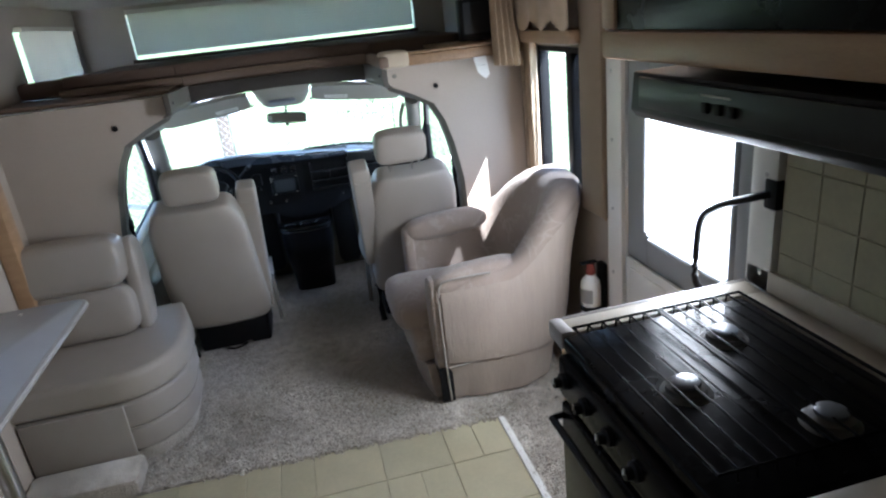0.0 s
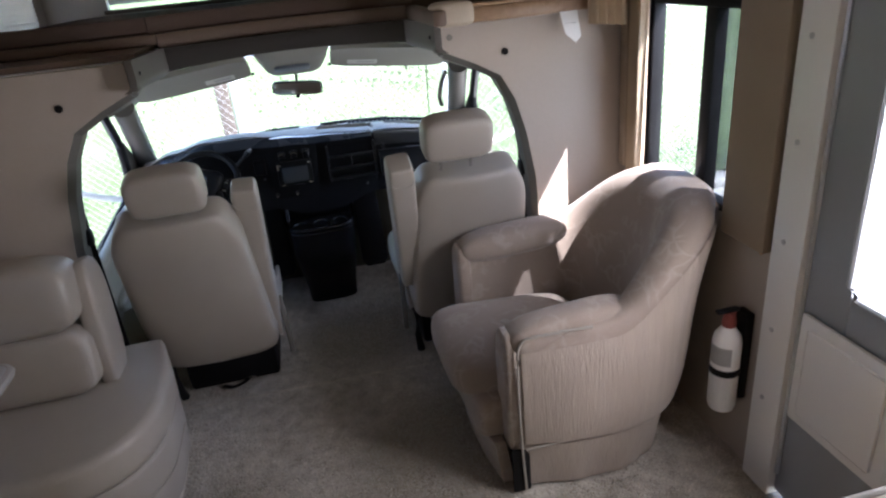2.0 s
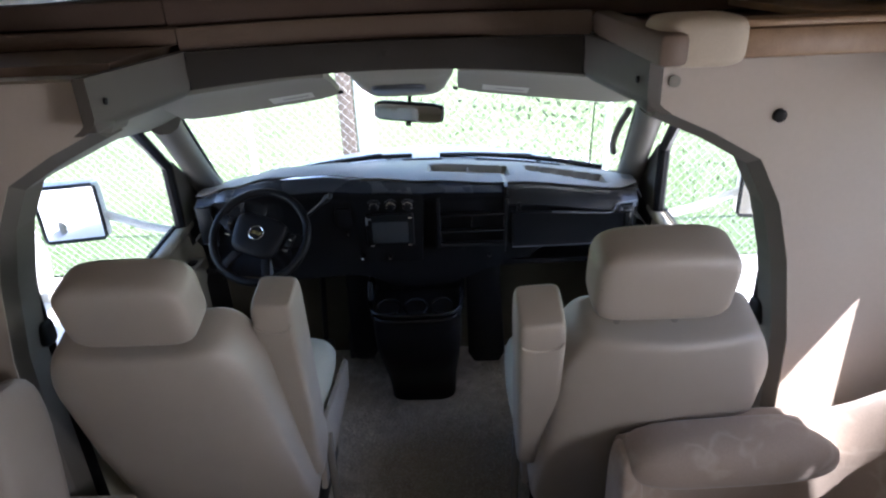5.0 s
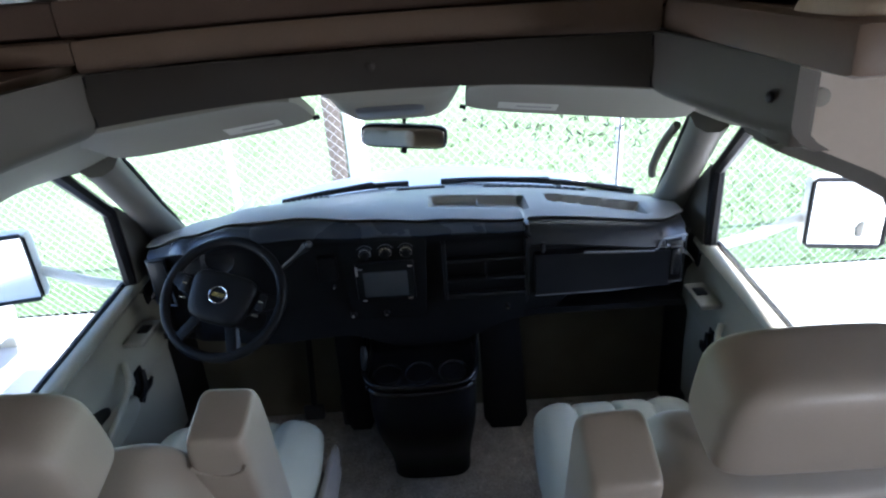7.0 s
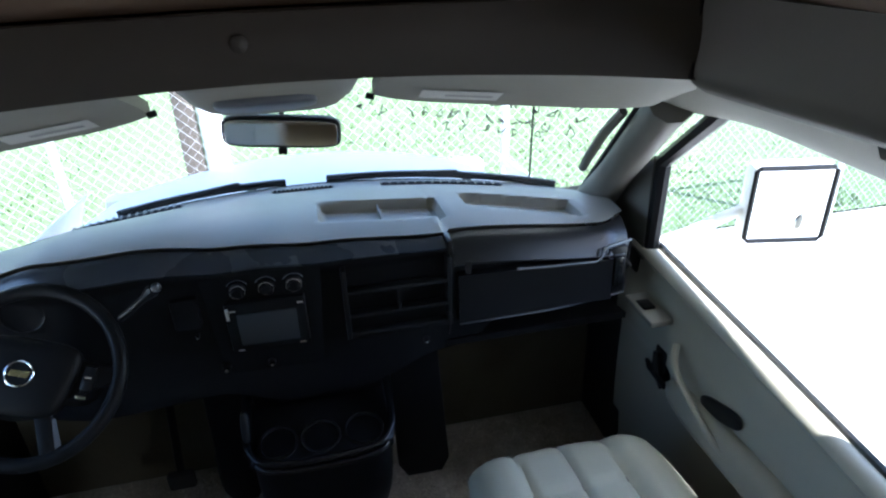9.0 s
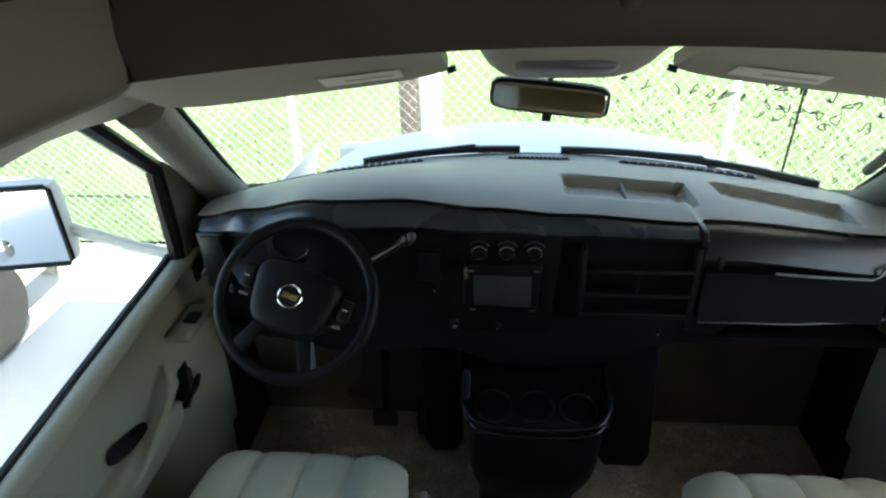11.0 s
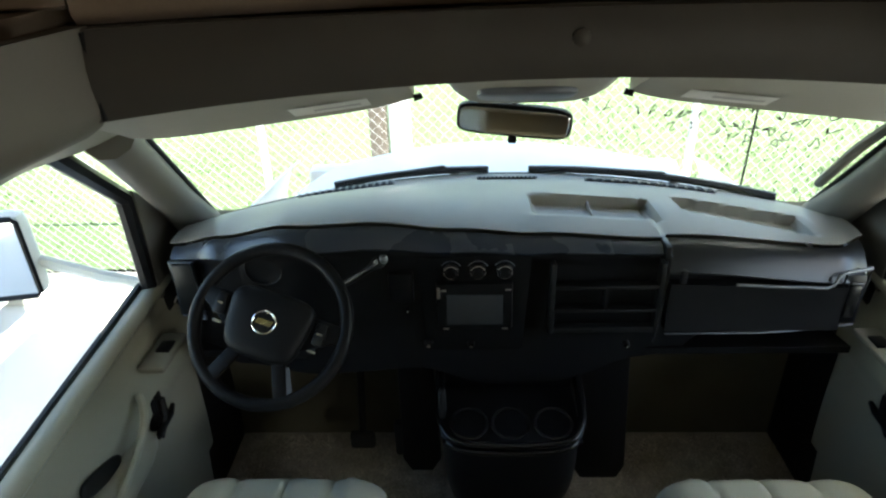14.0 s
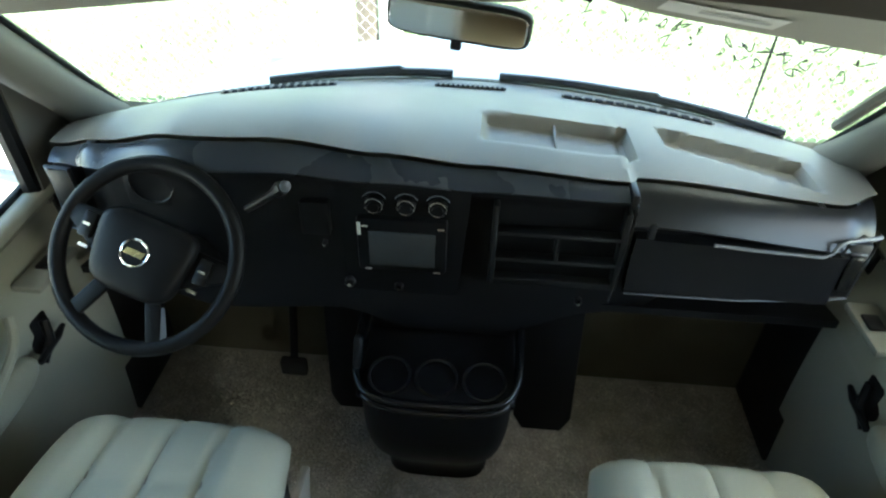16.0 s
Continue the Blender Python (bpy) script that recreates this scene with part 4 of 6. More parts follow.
# ---- armchair ----
def armchair():
    ob = thing("armchair", (0.78, 0.40, 0.0), "beige floral jacquard swivel armchair with a skirted base", "armchair")
    plan = curve_points([(0.535, 0.115, 0), (0.72, 0.075, 0), (0.93, 0.075, 0), (1.075, 0.17, 0), (1.125, 0.40, 0), (1.075, 0.64, 0), (0.93, 0.735, 0), (0.72, 0.735, 0), (0.53, 0.695, 0)], 6)
    n = len(plan) - 1
    heights = [(0.0, 0.645), (0.20, 0.665), (0.44, 0.99), (0.53, 0.99), (0.74, 0.745), (1.0, 0.72)]
    bm = bmesh.new()
    rings = []
    for i, p in enumerate(plan):
        s = i / n
        way = (plan[min(i + 1, n)] - plan[max(i - 1, 0)]).normalized()
        out = Vector((way.y, -way.x, 0))
        top = line(heights, s)
        back = max(0.0, min(1.0, (top - 0.62) / 0.4))
        half = 0.062 + 0.05 * back
        ring = []
        for k in range(18):
            a = 2 * math.pi * k / 18
            cx, cz = math.cos(a), math.sin(a)
            sx, sz = math.copysign(abs(cx) ** 0.55, cx), math.copysign(abs(cz) ** 0.45, cz)
            z = 0.17 + (top - 0.17) * (sz + 1) / 2
            lean = 0.19 * back * max(0.0, (z - 0.2) / 0.85) ** 1.5
            bulge = 0.012 * math.sin((z - 0.1) * 7)
            ring.append(bm.verts.new(p + out * (half * sx + lean + bulge * (sx > 0)) + Vector((0, 0, z))))
        rings.append(ring)
    for a, b in zip(rings, rings[1:]):
        for k in range(18):
            bm.faces.new((a[k], a[(k + 1) % 18], b[(k + 1) % 18], b[k]))
    bm.faces.new(rings[0][::-1])
    bm.faces.new(rings[-1])
    part("shell", bm, JACQUARD, ob)

    def outside(u, v):
        i = 0.03 * n + u * 0.42 * n
        k = int(i)
        q = plan[k].lerp(plan[k + 1], i - k)
        way = (plan[min(k + 2, n)] - plan[max(k - 1, 0)]).normalized()
        out = Vector((way.y, -way.x, 0))
        top = line(heights, i / n)
        back = max(0.0, min(1.0, (top - 0.62) / 0.4))
        z = 0.225 + (top - 0.055 - 0.225) * v
        c = min(0.999, abs(2 * (z - 0.17) / (top - 0.17) - 1)) ** (1 / 0.45)
        sx = math.sqrt(1 - c * c) ** 0.55
        lean = 0.19 * back * max(0.0, (z - 0.2) / 0.85) ** 1.5
        return q + out * ((0.062 + 0.05 * back) * sx + lean + 0.012 * math.sin((z - 0.1) * 7) + 0.005) + Vector((0, 0, z))
    part("outside_panel", sheet(outside, span(0, 1, 60), span(0, 1, 16)), RIBBED, ob, "ribbed beige outside panel")

    def skirt(u, v):
        q = plan[min(n, int(u * n))].lerp(plan[min(n, int(u * n) + 1)], u * n - int(u * n))
        a, b = plan[max(0, min(n - 1, int(u * n)))], plan[min(n, int(u * n) + 1)]
        way = (b - a).normalized()
        out = Vector((way.y, -way.x, 0))
        return q + out * (0.068 - 0.03 * (1 - v) + 0.004 * math.sin(u * 60) * (1 - v)) + Vector((0, 0, 0.012 + 0.20 * v))
    part("skirt", sheet(skirt, span(0.0, 0.999, 70), span(0, 1, 5)), RIBBED, ob, "pleated skirt")
    part("front_skirt", sheet(lambda u, v: (0.47 + 0.03 * (2 * u - 1) ** 2 - 0.025 * v - 0.02, 0.10 + 0.60 * u, 0.015 + 0.19 * v), span(0, 1, 20), span(0, 1, 4), (0.04, 0, 0)), JACQUARD, ob)
    part("front_border", pad((0.16, 0.58, 0.20), pose(0.485, 0.405, 0.29), 0.35), JACQUARD, ob)
    part("seat_cushion", pad((0.60, 0.50, 0.165), pose(0.645, 0.405, 0.405, 0, 4), 0.32, 0.5, shape=lambda p: p + Vector((0, 0, 0.03 * (1 - (p.x / 0.3) ** 2) * (1 - (p.y / 0.25) ** 2) * (p.z > 0)))), JACQUARD, ob)
    for y0, top in ((0.125, 0.655), (0.69, 0.735)):
        part("arm_pad", pad((0.46, 0.15, 0.13), pose(0.745, y0 - 0.02 * (y0 < 0.4), top - 0.03, 0, -3), 0.45, 0.8), JACQUARD, ob)
    part("arm_front", pad((0.06, 0.135, 0.47), pose(0.525, 0.112, 0.41), 0.5, 0.45), JACQUARD, ob)
    part("arm_front", pad((0.06, 0.135, 0.50), pose(0.525, 0.695, 0.465), 0.5, 0.45), JACQUARD, ob)
    # solid black strip drawn for the shade inside the open pleat
    part("pleat", box(0.50, 0.565, 0.043, 0.052, 0.012, 0.20, 0.003), BLACK, ob, "black strip for the shade in the open kick pleat")
    part("piping", tube(curve_points([(0.545, 0.04, 0.02), (0.535, 0.036, 0.25), (0.535, 0.035, 0.55), (0.55, 0.04, 0.63), (0.60, 0.028, 0.655), (0.78, 0.004, 0.665)], 6), 0.005, None, 6), PIPING, ob)
    part("piping", tube(curve_points([(0.55, 0.036, 0.20), (0.75, 0.002, 0.235), (0.93, -0.002, 0.25), (1.03, 0.05, 0.24)], 6), 0.005, None, 6), PIPING, ob)
    part("swivel_base", lathe([(0.22, 0.0), (0.22, 0.012), (0.10, 0.02), (0.06, 0.12)], pose(0.80, 0.405, 0)), BLACK, ob)
    part("stain", prism([(0.60 + 0.016 * math.cos(a * 1.0) * (1 + 0.4 * math.sin(a * 3)), 0.37 + 0.02 * math.sin(a), 0.518) for a in span(0, 2 * math.pi * 0.95, 14)], (0, 0, 0.0012)), PIPING, ob)
    return ob


armchair()


# ---- cab seats ----
def cab_seat(cx, hx, hz, sx, inner, label):
    """A captain's seat: cx, hx and sx are the middles of back, headrest and cushion; inner is the side of its folded-up armrest."""
    ob = thing("cab_seat", (cx, 1.25, 0.0), label, "seat", "cab seats")

    def backshape(p):
        high = max(0.0, min(1.0, (p.z + 0.41) / 0.82))
        w = 1.05 - 0.15 * high - 0.10 * ease((high - 0.82) / 0.18)
        belly = 0.018 * math.sin(math.pi * high) * (p.y < 0)
        return Vector((p.x * w, p.y * (1 - 0.1 * p.z) + 0.03 * (p.x / 0.26) ** 2 - belly, p.z))
    tilt = pose(cx, 0.895, 0.635, 21)
    part("backrest", pad((0.51, 0.17, 0.82), tilt, 0.26, 0.2, None, 44, 32, backshape), LEATHER, ob)
    part("back_seam", tube([tilt @ backshape(Vector((0.232 * math.cos(a), -0.066, 0.33 * math.copysign(abs(math.sin(a)) ** 0.6, math.sin(a))))) for a in span(0.25, math.pi - 0.25, 24)], 0.0022, None, 5), PIPING, ob)
    rest = pose(hx, 0.715 if inner > 0 else 0.67, hz, 15)
    cushion = pad((0.268, 0.122, 0.162), rest, 0.34, 0.42, None, 36, 20, lambda p: p + Vector((0, 0, 0.008 * (1 - (p.x / 0.14) ** 2) * (p.z > 0))))
    part("headrest", cushion, LEATHER, ob)
    part("headrest_seam", tube([rest @ Vector((0.1305 * math.cos(a), -0.0545 * abs(math.sin(a)) ** 0.4, -0.022)) for a in span(math.pi, 0, 18)], 0.0022, None, 5), PIPING, ob)
    for k in (-1, 1):
        part("headrest_post", tube([rest @ Vector((k * 0.06, 0.01, -0.07)), rest @ Vector((k * 0.06, 0.02, -0.15))], 0.007), CHROME, ob)
        part("slide_rail", box(sx + k * 0.20 - 0.018, sx + k * 0.20 + 0.018, 1.06, 1.56, 0.25, 0.335, 0.005), DARK_TRIM, ob)
    seams = (-0.118, 0.0, 0.108)

    def tuft(x, y):
        groove = sum(math.exp(-((x - d) / 0.009) ** 2) for d in seams) * ease((y + 0.05) / 0.1)
        cross = math.exp(-((y - 0.085) / 0.009) ** 2) * (abs(x) < 0.125)
        swell = 0.016 * ease((abs(x) - 0.11) / 0.05) + 0.006 * math.cos(y * 9)
        return swell - 0.010 * groove - 0.008 * cross
    bed = pose(sx, 1.335, 0.42, -3)
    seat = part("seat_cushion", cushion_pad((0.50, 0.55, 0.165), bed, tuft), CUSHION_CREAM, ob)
    for d in seams:
        part("seam", tube([bed @ Vector((d, y, 0.0815 + tuft(d, y) - 0.082 * (1 - (1 - abs(y / 0.272) ** 7) ** 0.42))) for y in span(0.0 if d else 0.085, 0.255, 16)], 0.0022, None, 5), PIPING, seat)
    part("cross_seam", tube([bed @ Vector((x, 0.085, 0.0815 + tuft(x, 0.085))) for x in span(-0.118, 0.108, 12)], 0.0022, None, 5), PIPING, seat)
    ax = cx + inner * (0.252 if inner > 0 else 0.27)
    lean = pose(ax, 0.965, 0.715, 15.5, inner * 3) if inner > 0 else pose(ax, 0.845, 0.78, 26, inner * 3)
    arm = part("armrest", pad((0.102, 0.125, 0.70), lean, 0.3, 0.14, None, 28, 30, lambda p: p + Vector((0, 0.05 * max(0.0, p.z - 0.26) * (p.y < 0), 0))), LEATHER, ob, "folded-up leather armrest")
    for k in (-1, 1):
        part("seam", tube([lean @ Vector((k * 0.044, -0.05, z)) for z in span(-0.3, 0.325, 8)], 0.002, None, 5), PIPING, arm)
    part("cap_seam", tube([lean @ Vector((0.043 * math.cos(a), -0.062, 0.30 - 0.028 * math.sin(a))) for a in span(0, math.pi, 8)], 0.002, None, 5), PIPING, arm)
    wx = cx + inner * 0.255
    part("side_shield", prism([(wx, 1.04, 0.27), (wx, 1.52, 0.30), (wx, 1.55, 0.40), (wx, 1.10, 0.46)], (inner * 0.02, 0, 0), None, 0.006), LEATHER_DARK, ob)
    part("recline_lever", tube(curve_points([(wx + inner * 0.03, 1.10, 0.44), (wx + inner * 0.04, 1.06, 0.36), (wx + inner * 0.045, 1.045, 0.17)], 5), 0.012, None, 8, False, 0.6), ARCH, ob)
    part("pedestal", box(cx - 0.21, cx + 0.21, 1.14, 1.50, 0.0, 0.20, 0.02), BLACK, ob)
    part("swivel_plate", box(cx - 0.24, cx + 0.24, 1.07, 1.54, 0.205, 0.245, 0.01), BLACK, ob)
    part("foot", tube([(cx - 0.235, 1.10, 0.0), (cx - 0.245, 1.08, 0.10), (cx - 0.235, 1.09, 0.24)], [0.022, 0.016, 0.02]), BLACK, ob)
    return ob


cab_seat(-0.54, -0.515, 1.115, -0.545, 1, "pale leather driver seat with headrest and raised armrest")
cab_seat(0.605, 0.545, 1.168, 0.555, -1, "pale leather passenger seat with headrest and raised armrest")
buckle = thing("loose_belt", (-0.5, 1.14, 0.0), "dark seat belt with metal buckle lying on the carpet", "seat belt")
part("strap", tube(curve_points([(-0.60, 1.12, 0.012), (-0.55, 1.09, 0.014), (-0.50, 1.11, 0.016), (-0.47, 1.15, 0.02)], 5), 0.013, None, 6, False, 0.25), BLACK, buckle)
part("tongue", box(-0.485, -0.445, 1.13, 1.165, 0.012, 0.026, 0.004), CHROME, buckle)

# ---- cab shell ----
DX = 0.95


def roofline(x, y):
    a = abs(x)
    side = ease((a - 0.42) / 0.55)
    front = ease((y - 1.45) / 0.5)
    return 1.505 + 0.025 * max(0.0, 1 - (a / 0.46) ** 2) - 0.25 * side - 0.07 * front * (1 - 0.3 * side)


bm = sheet(lambda u, v: (u, v, roofline(u, v)), span(-0.97, 0.97, 48), span(1.20, 1.92, 14), (0, 0, 0.03))
for s in (-1, 1):
    sheet(lambda u, v: (s * u, v, roofline(u, v)), span(0.535, 0.97, 14), span(0.885, 1.20, 6), (0, 0, 0.03), bm)
structure("cab_headliner", bm, HEADLINER, "moulded beige cab headliner", "headliner")
bm = box(-0.50, 0.50, 1.25, 2.7, 1.574, 1.59)
for s in (-1, 1):
    box(s * 0.515, s * 1.34, 0.90, 2.7, 1.522, 1.55, 0, bm)
structure("cab_roof", bm, WHITE, "underside of the over-cab section", "roof")


def screen(u, v):
    """The windscreen: u across, v up."""
    x0, y0, z0 = 0.87 * u, 2.47 - 0.22 * u * u, 0.885 - 0.035 * u * u
    x1, y1, z1 = 0.80 * u, 1.90 - 0.12 * u * u, 1.44 - 0.16 * u * u
    return Vector((x0 + (x1 - x0) * v, y0 + (y1 - y0) * v, z0 + (z1 - z0) * v))


wind = structure("window_windscreen", sheet(screen, span(-1, 1, 32), span(0, 1, 8)), CLEAR, "wide curved windscreen with faint writing", "windscreen")
wind.visible_shadow = False
part("gasket", tube([screen(u, 0) for u in span(-1, 1, 32)] + [screen(1, v) for v in span(0, 1, 6)], 0.008, tube([screen(-1, v) for v in span(0, 1, 6)], 0.008), 6), BLACK, wind)
random.seed(11)
ink = bmesh.new()
for r, (z, a0, a1) in enumerate(((0.80, 0.42, 0.86), (0.72, 0.55, 0.90), (0.60, 0.22, 0.90), (0.52, 0.5, 0.8))):
    u = a0
    while u < a1:
        base = [Vector((u + random.uniform(-0.018, 0.018), z + random.uniform(-0.04, 0.04))) for k in range(5)]
        tube([screen(q.x, q.y) + Vector((0, -0.004, 0)) for q in curve_points([(q.x, q.y, 0) for q in base], 4)], 0.0016, ink, 4)
        u += random.choice((0.035, 0.045, 0.08))
part("ink_marks", ink, INK, wind, "illegible dark marker strokes")
for s in (-1, 1):
    # pillars and door surrounds
    bm = bmesh.new()
    base = [screen(s, v) for v in span(0, 1, 8)]
    tube([p + Vector((s * 0.035, -0.045, -0.01)) for p in base], [0.062, 0.058, 0.054, 0.05, 0.05, 0.05, 0.05, 0.05, 0.055], bm, 10)
    single("windscreen_pillar", bm, ARCH, "grey-beige moulded windscreen pillar", "pillar", "windscreen pillars")
    bm = bmesh.new()
    tube([(s * 0.955, 1.93, 0.78), (s * 0.95, 1.915, 1.06), (s * 0.90, 1.60, 1.30), (s * 0.885, 1.30, 1.30)], 0.022, bm, 8)
    single("door_seal", bm, BLACK, "black rubber seal round the cab door window", "seal", "door seals")
    bm = prism([(s * 0.93, 1.93, 0.76), (s * 0.93, 2.2, 0.84), (s * 0.93, 1.93, 1.07)], (s * 0.03, 0, 0))
    single("quarter_panel", bm, ARCH, "grey-beige triangular trim ahead of the door window", "trim", "quarter trims", False)
    bm = bmesh.new()
    prism([(s * 0.93, 0.885, -0.05), (s * 0.93, 0.96, -0.05), (s * 0.93, 0.98, 0.72), (s * 0.90, 1.02, 1.32), (s * 0.90, 0.885, 1.36)], (s * 0.06, 0, 0), bm)
    single("door_pillar", bm, PILLAR_GREY, "dark grey pillar behind the cab door", "pillar", "door pillars", False)
    d = thing("cab_door", (s * DX, 1.45, -0.1), "beige moulded cab door with armrest and window switch", "door", "cab doors")

    def skin(u, v, s=s):
        y = 0.97 + 1.02 * u
        top = 0.70 + 0.085 * u
        z = -0.10 + (top + 0.10) * v
        inset = 0.02 * math.sin(v * math.pi) + 0.028 * ease((v - 0.70) / 0.08) * ease((0.93 - v) / 0.06)
        return (s * (DX - inset - 0.01 * u * v), y, z)
    part("panel", sheet(skin, span(0, 1, 20), span(0, 1, 26), (s * 0.05, 0, 0)), DOOR_PANEL, d)
    part("sill", tube([(s * (DX + 0.005), 0.97, 0.705), (s * (DX + 0.005), 1.5, 0.75), (s * (DX + 0.0), 1.99, 0.79)], 0.028, None, 10, False, 0.7), DOOR_PANEL, d)
    part("window_seal", tube([(s * (DX + 0.035), 0.97, 0.715), (s * (DX + 0.035), 1.5, 0.76), (s * (DX + 0.03), 1.93, 0.80)], 0.011, None, 6), BLACK, d)
    arm = part("armrest", pad((0.075, 0.62, 0.10), pose(s * (DX - 0.045), 1.36, 0.535, -2), 0.5, 0.7), DOOR_PANEL, d)
    part("pull_grip", tube(curve_points([(s * (DX - 0.055), 1.66, 0.66), (s * (DX - 0.085), 1.60, 0.62), (s * (DX - 0.085), 1.45, 0.56), (s * (DX - 0.06), 1.36, 0.53)], 5), 0.010), DOOR_PANEL, d)
    part("grip_recess", pad((0.016, 0.15, 0.045), pose(s * (DX - 0.046), 1.47, 0.60, -18), 0.6), DARK_TRIM, d)
    h = part("door_handle", box(s * (DX - 0.05), s * (DX - 0.02), 1.70, 1.76, 0.50, 0.60, 0.012), BLACK, d)
    part("cross_lever", tube([(s * (DX - 0.058), 1.775, 0.53), (s * (DX - 0.07), 1.735, 0.535), (s * (DX - 0.066), 1.665, 0.52)], [0.006, 0.010, 0.007]), BLACK, h)
    part("lever", tube([(s * (DX - 0.055), 1.735, 0.585), (s * (DX - 0.065), 1.72, 0.54), (s * (DX - 0.06), 1.68, 0.505)], 0.011), BLACK, h)
    sw = part("switch_plate", box(s * (DX - 0.095), s * (DX - 0.03), 1.72, 1.87, 0.675, 0.693, 0.006), HEADLINER, d)
    part("switch", box(s * (DX - 0.085), s * (DX - 0.05), 1.78, 1.825, 0.693, 0.70, 0.003), BLACK, sw)
    g = part("pane", sheet(lambda u, v, s=s: (s * (DX + 0.02 - 0.07 * v), 0.98 + 0.95 * u - 0.33 * v * u, 0.72 + 0.08 * u + (0.60 - 0.06 * u) * v), span(0, 1, 6), span(0, 1, 5)), TINTED, d)
    g.visible_shadow = False
    # outside mirror
    m = thing("door_mirror", (s * 1.36, 1.97, 0.76), "white towing mirror with a round blind-spot mirror", "mirror", "door mirrors")
    mat = pose(s * 1.40, 1.95, 0.865, 0, 0, s * -12)
    part("housing", box(-0.125, 0.125, 0.0, 0.07, -0.125, 0.125, 0.03, None, mat), WHITE, m)
    part("surround", tube([mat @ Vector(p) for p in ((-0.115, -0.003, -0.105), (-0.105, -0.003, -0.115), (0.105, -0.003, -0.115), (0.115, -0.003, -0.105), (0.115, -0.003, 0.105), (0.105, -0.003, 0.115), (-0.105, -0.003, 0.115), (-0.115, -0.003, 0.105))], 0.008, None, 6, True), BLACK, m)
    part("mirror_glass", box(-0.11, 0.11, -0.004, 0.0, -0.11, 0.11, 0, None, mat), MIRROR, m)
    part("spot_mirror", lathe([(0.034, 0.004), (0.034, 0.01), (0.022, 0.014), (0.006, 0.016)], mat @ pose(0.06 * s, 0, -0.06, 90), 18), MIRROR, m)
    part("arm", tube([(s * 1.0, 2.06, 0.72), (s * 1.15, 2.05, 0.76), (s * 1.30, 2.01, 0.84)], 0.018), WHITE, m)
    belt = thing("seat_belt", (s * 0.90, 0.96, 0.0), "dark seat belt and guide on the door pillar", "seat belt", "seat belts")
    part("strap", tube(curve_points([(s * 0.895, 0.95, 1.15), (s * 0.90, 0.95, 0.8), (s * 0.905, 0.96, 0.4), (s * 0.90, 0.97, 0.02)], 5), 0.022, None, 6, False, 0.2), BLACK, belt)
    part("guide", pad((0.03, 0.07, 0.10), pose(s * 0.892, 0.945, 1.15), 0.5), BLACK, belt)
    part("tongue", pad((0.03, 0.05, 0.07), pose(s * 0.888, 0.94, 0.92), 0.5), BLACK, belt)
    # visor
    v0 = -0.72 if s < 0 else 0.175
    v1 = -0.205 if s < 0 else 0.72
    vis = thing("sun_visor", ((v0 + v1) / 2, 1.66, 1.30), "folded beige sun visor with a printed sticker", "sun visor", "sun visors")

    def visor(u, v, v0=v0, v1=v1):
        x = v0 + (v1 - v0) * u
        drop = 0.05 * (abs(x) - 0.2) / 0.46
        edge = 0.02 * ((2 * u - 1) ** 6)
        return (x, 1.40 + 0.245 * v - 0.06 * (abs(x) - 0.2) * v, 1.455 - drop - 0.108 * v ** 1.2 + edge * (v - 0.5))
    part("board", sheet(visor, span(0, 1, 16), span(0, 1, 6), (0, 0.004, 0.022)), HEADLINER, vis)
    a, b = (0.60, 0.86) if s < 0 else (0.14, 0.40)
    st = part("sticker", sheet(lambda u, v: Vector(visor(a + (b - a) * u, 0.66 + 0.2 * v)) + Vector((0, -0.003, -0.002)), span(0, 1, 6), span(0, 1, 2)), STICKER, vis, "pale printed sticker")
    part("print_bar", sheet(lambda u, v: Vector(visor(a + (b - a) * (0.3 + 0.6 * u), 0.73 + 0.05 * v)) + Vector((0, -0.005, -0.003)), span(0, 1, 4), span(0, 1, 1)), PRINT, st)
    part("hinge_rod", tube([(v0 if s > 0 else v1, 1.62, 1.362), (v0 - 0.015 if s > 0 else v1 + 0.015, 1.622, 1.366)], 0.006), BLACK, vis)

grab = thing("pillar_grip", (0.86, 2.0, 1.02), "grey grab handle on the windscreen pillar", "grab handle")
part("bar", tube(curve_points([(0.80, 2.08, 1.0), (0.775, 2.0, 1.06), (0.775, 1.92, 1.15), (0.79, 1.86, 1.22)], 5), 0.013), ARCH, grab)

oc = thing("overhead_console", (0, 1.62, 1.36), "beige overhead console with a dome lamp", "console")
part("body", sheet(lambda u, v: (0.188 * u * (1 - 0.12 * v * v), 1.36 + 0.44 * v, 1.50 - 0.06 * v + (line([(0, 1.50), (0.25, 1.425), (0.78, 1.33), (0.9, 1.335), (1, 1.38)], v) - 1.50 + 0.06 * v) * (1 - abs(u) ** 6)), span(-1, 1, 16), span(0, 1, 8), (0, 0, 0.04)), HEADLINER, oc)
part("dome_lamp", pad((0.17, 0.085, 0.022), pose(-0.01, 1.60, 1.373, -22), 0.5), SILVER, oc, "grey oval lamp lens")
rv = thing("rear_view_mirror", (0, 1.86, 1.19), "black framed rear-view mirror on the windscreen", "mirror")
mm = pose(-0.005, 1.93, 1.228, 0, 5, -5)
part("case", pad((0.262, 0.04, 0.072), mm, 0.3, 0.4), BLACK, rv)
part("mirror_glass", pad((0.246, 0.006, 0.058), mm @ pose(0, -0.0195, 0), 0.22, 0.3, None, 40, 12), MIRROR, rv)
part("stem", tube([(-0.005, 1.945, 1.24), (0, 1.95, 1.30), (0, 1.93, 1.40)], 0.008), BLACK, rv)
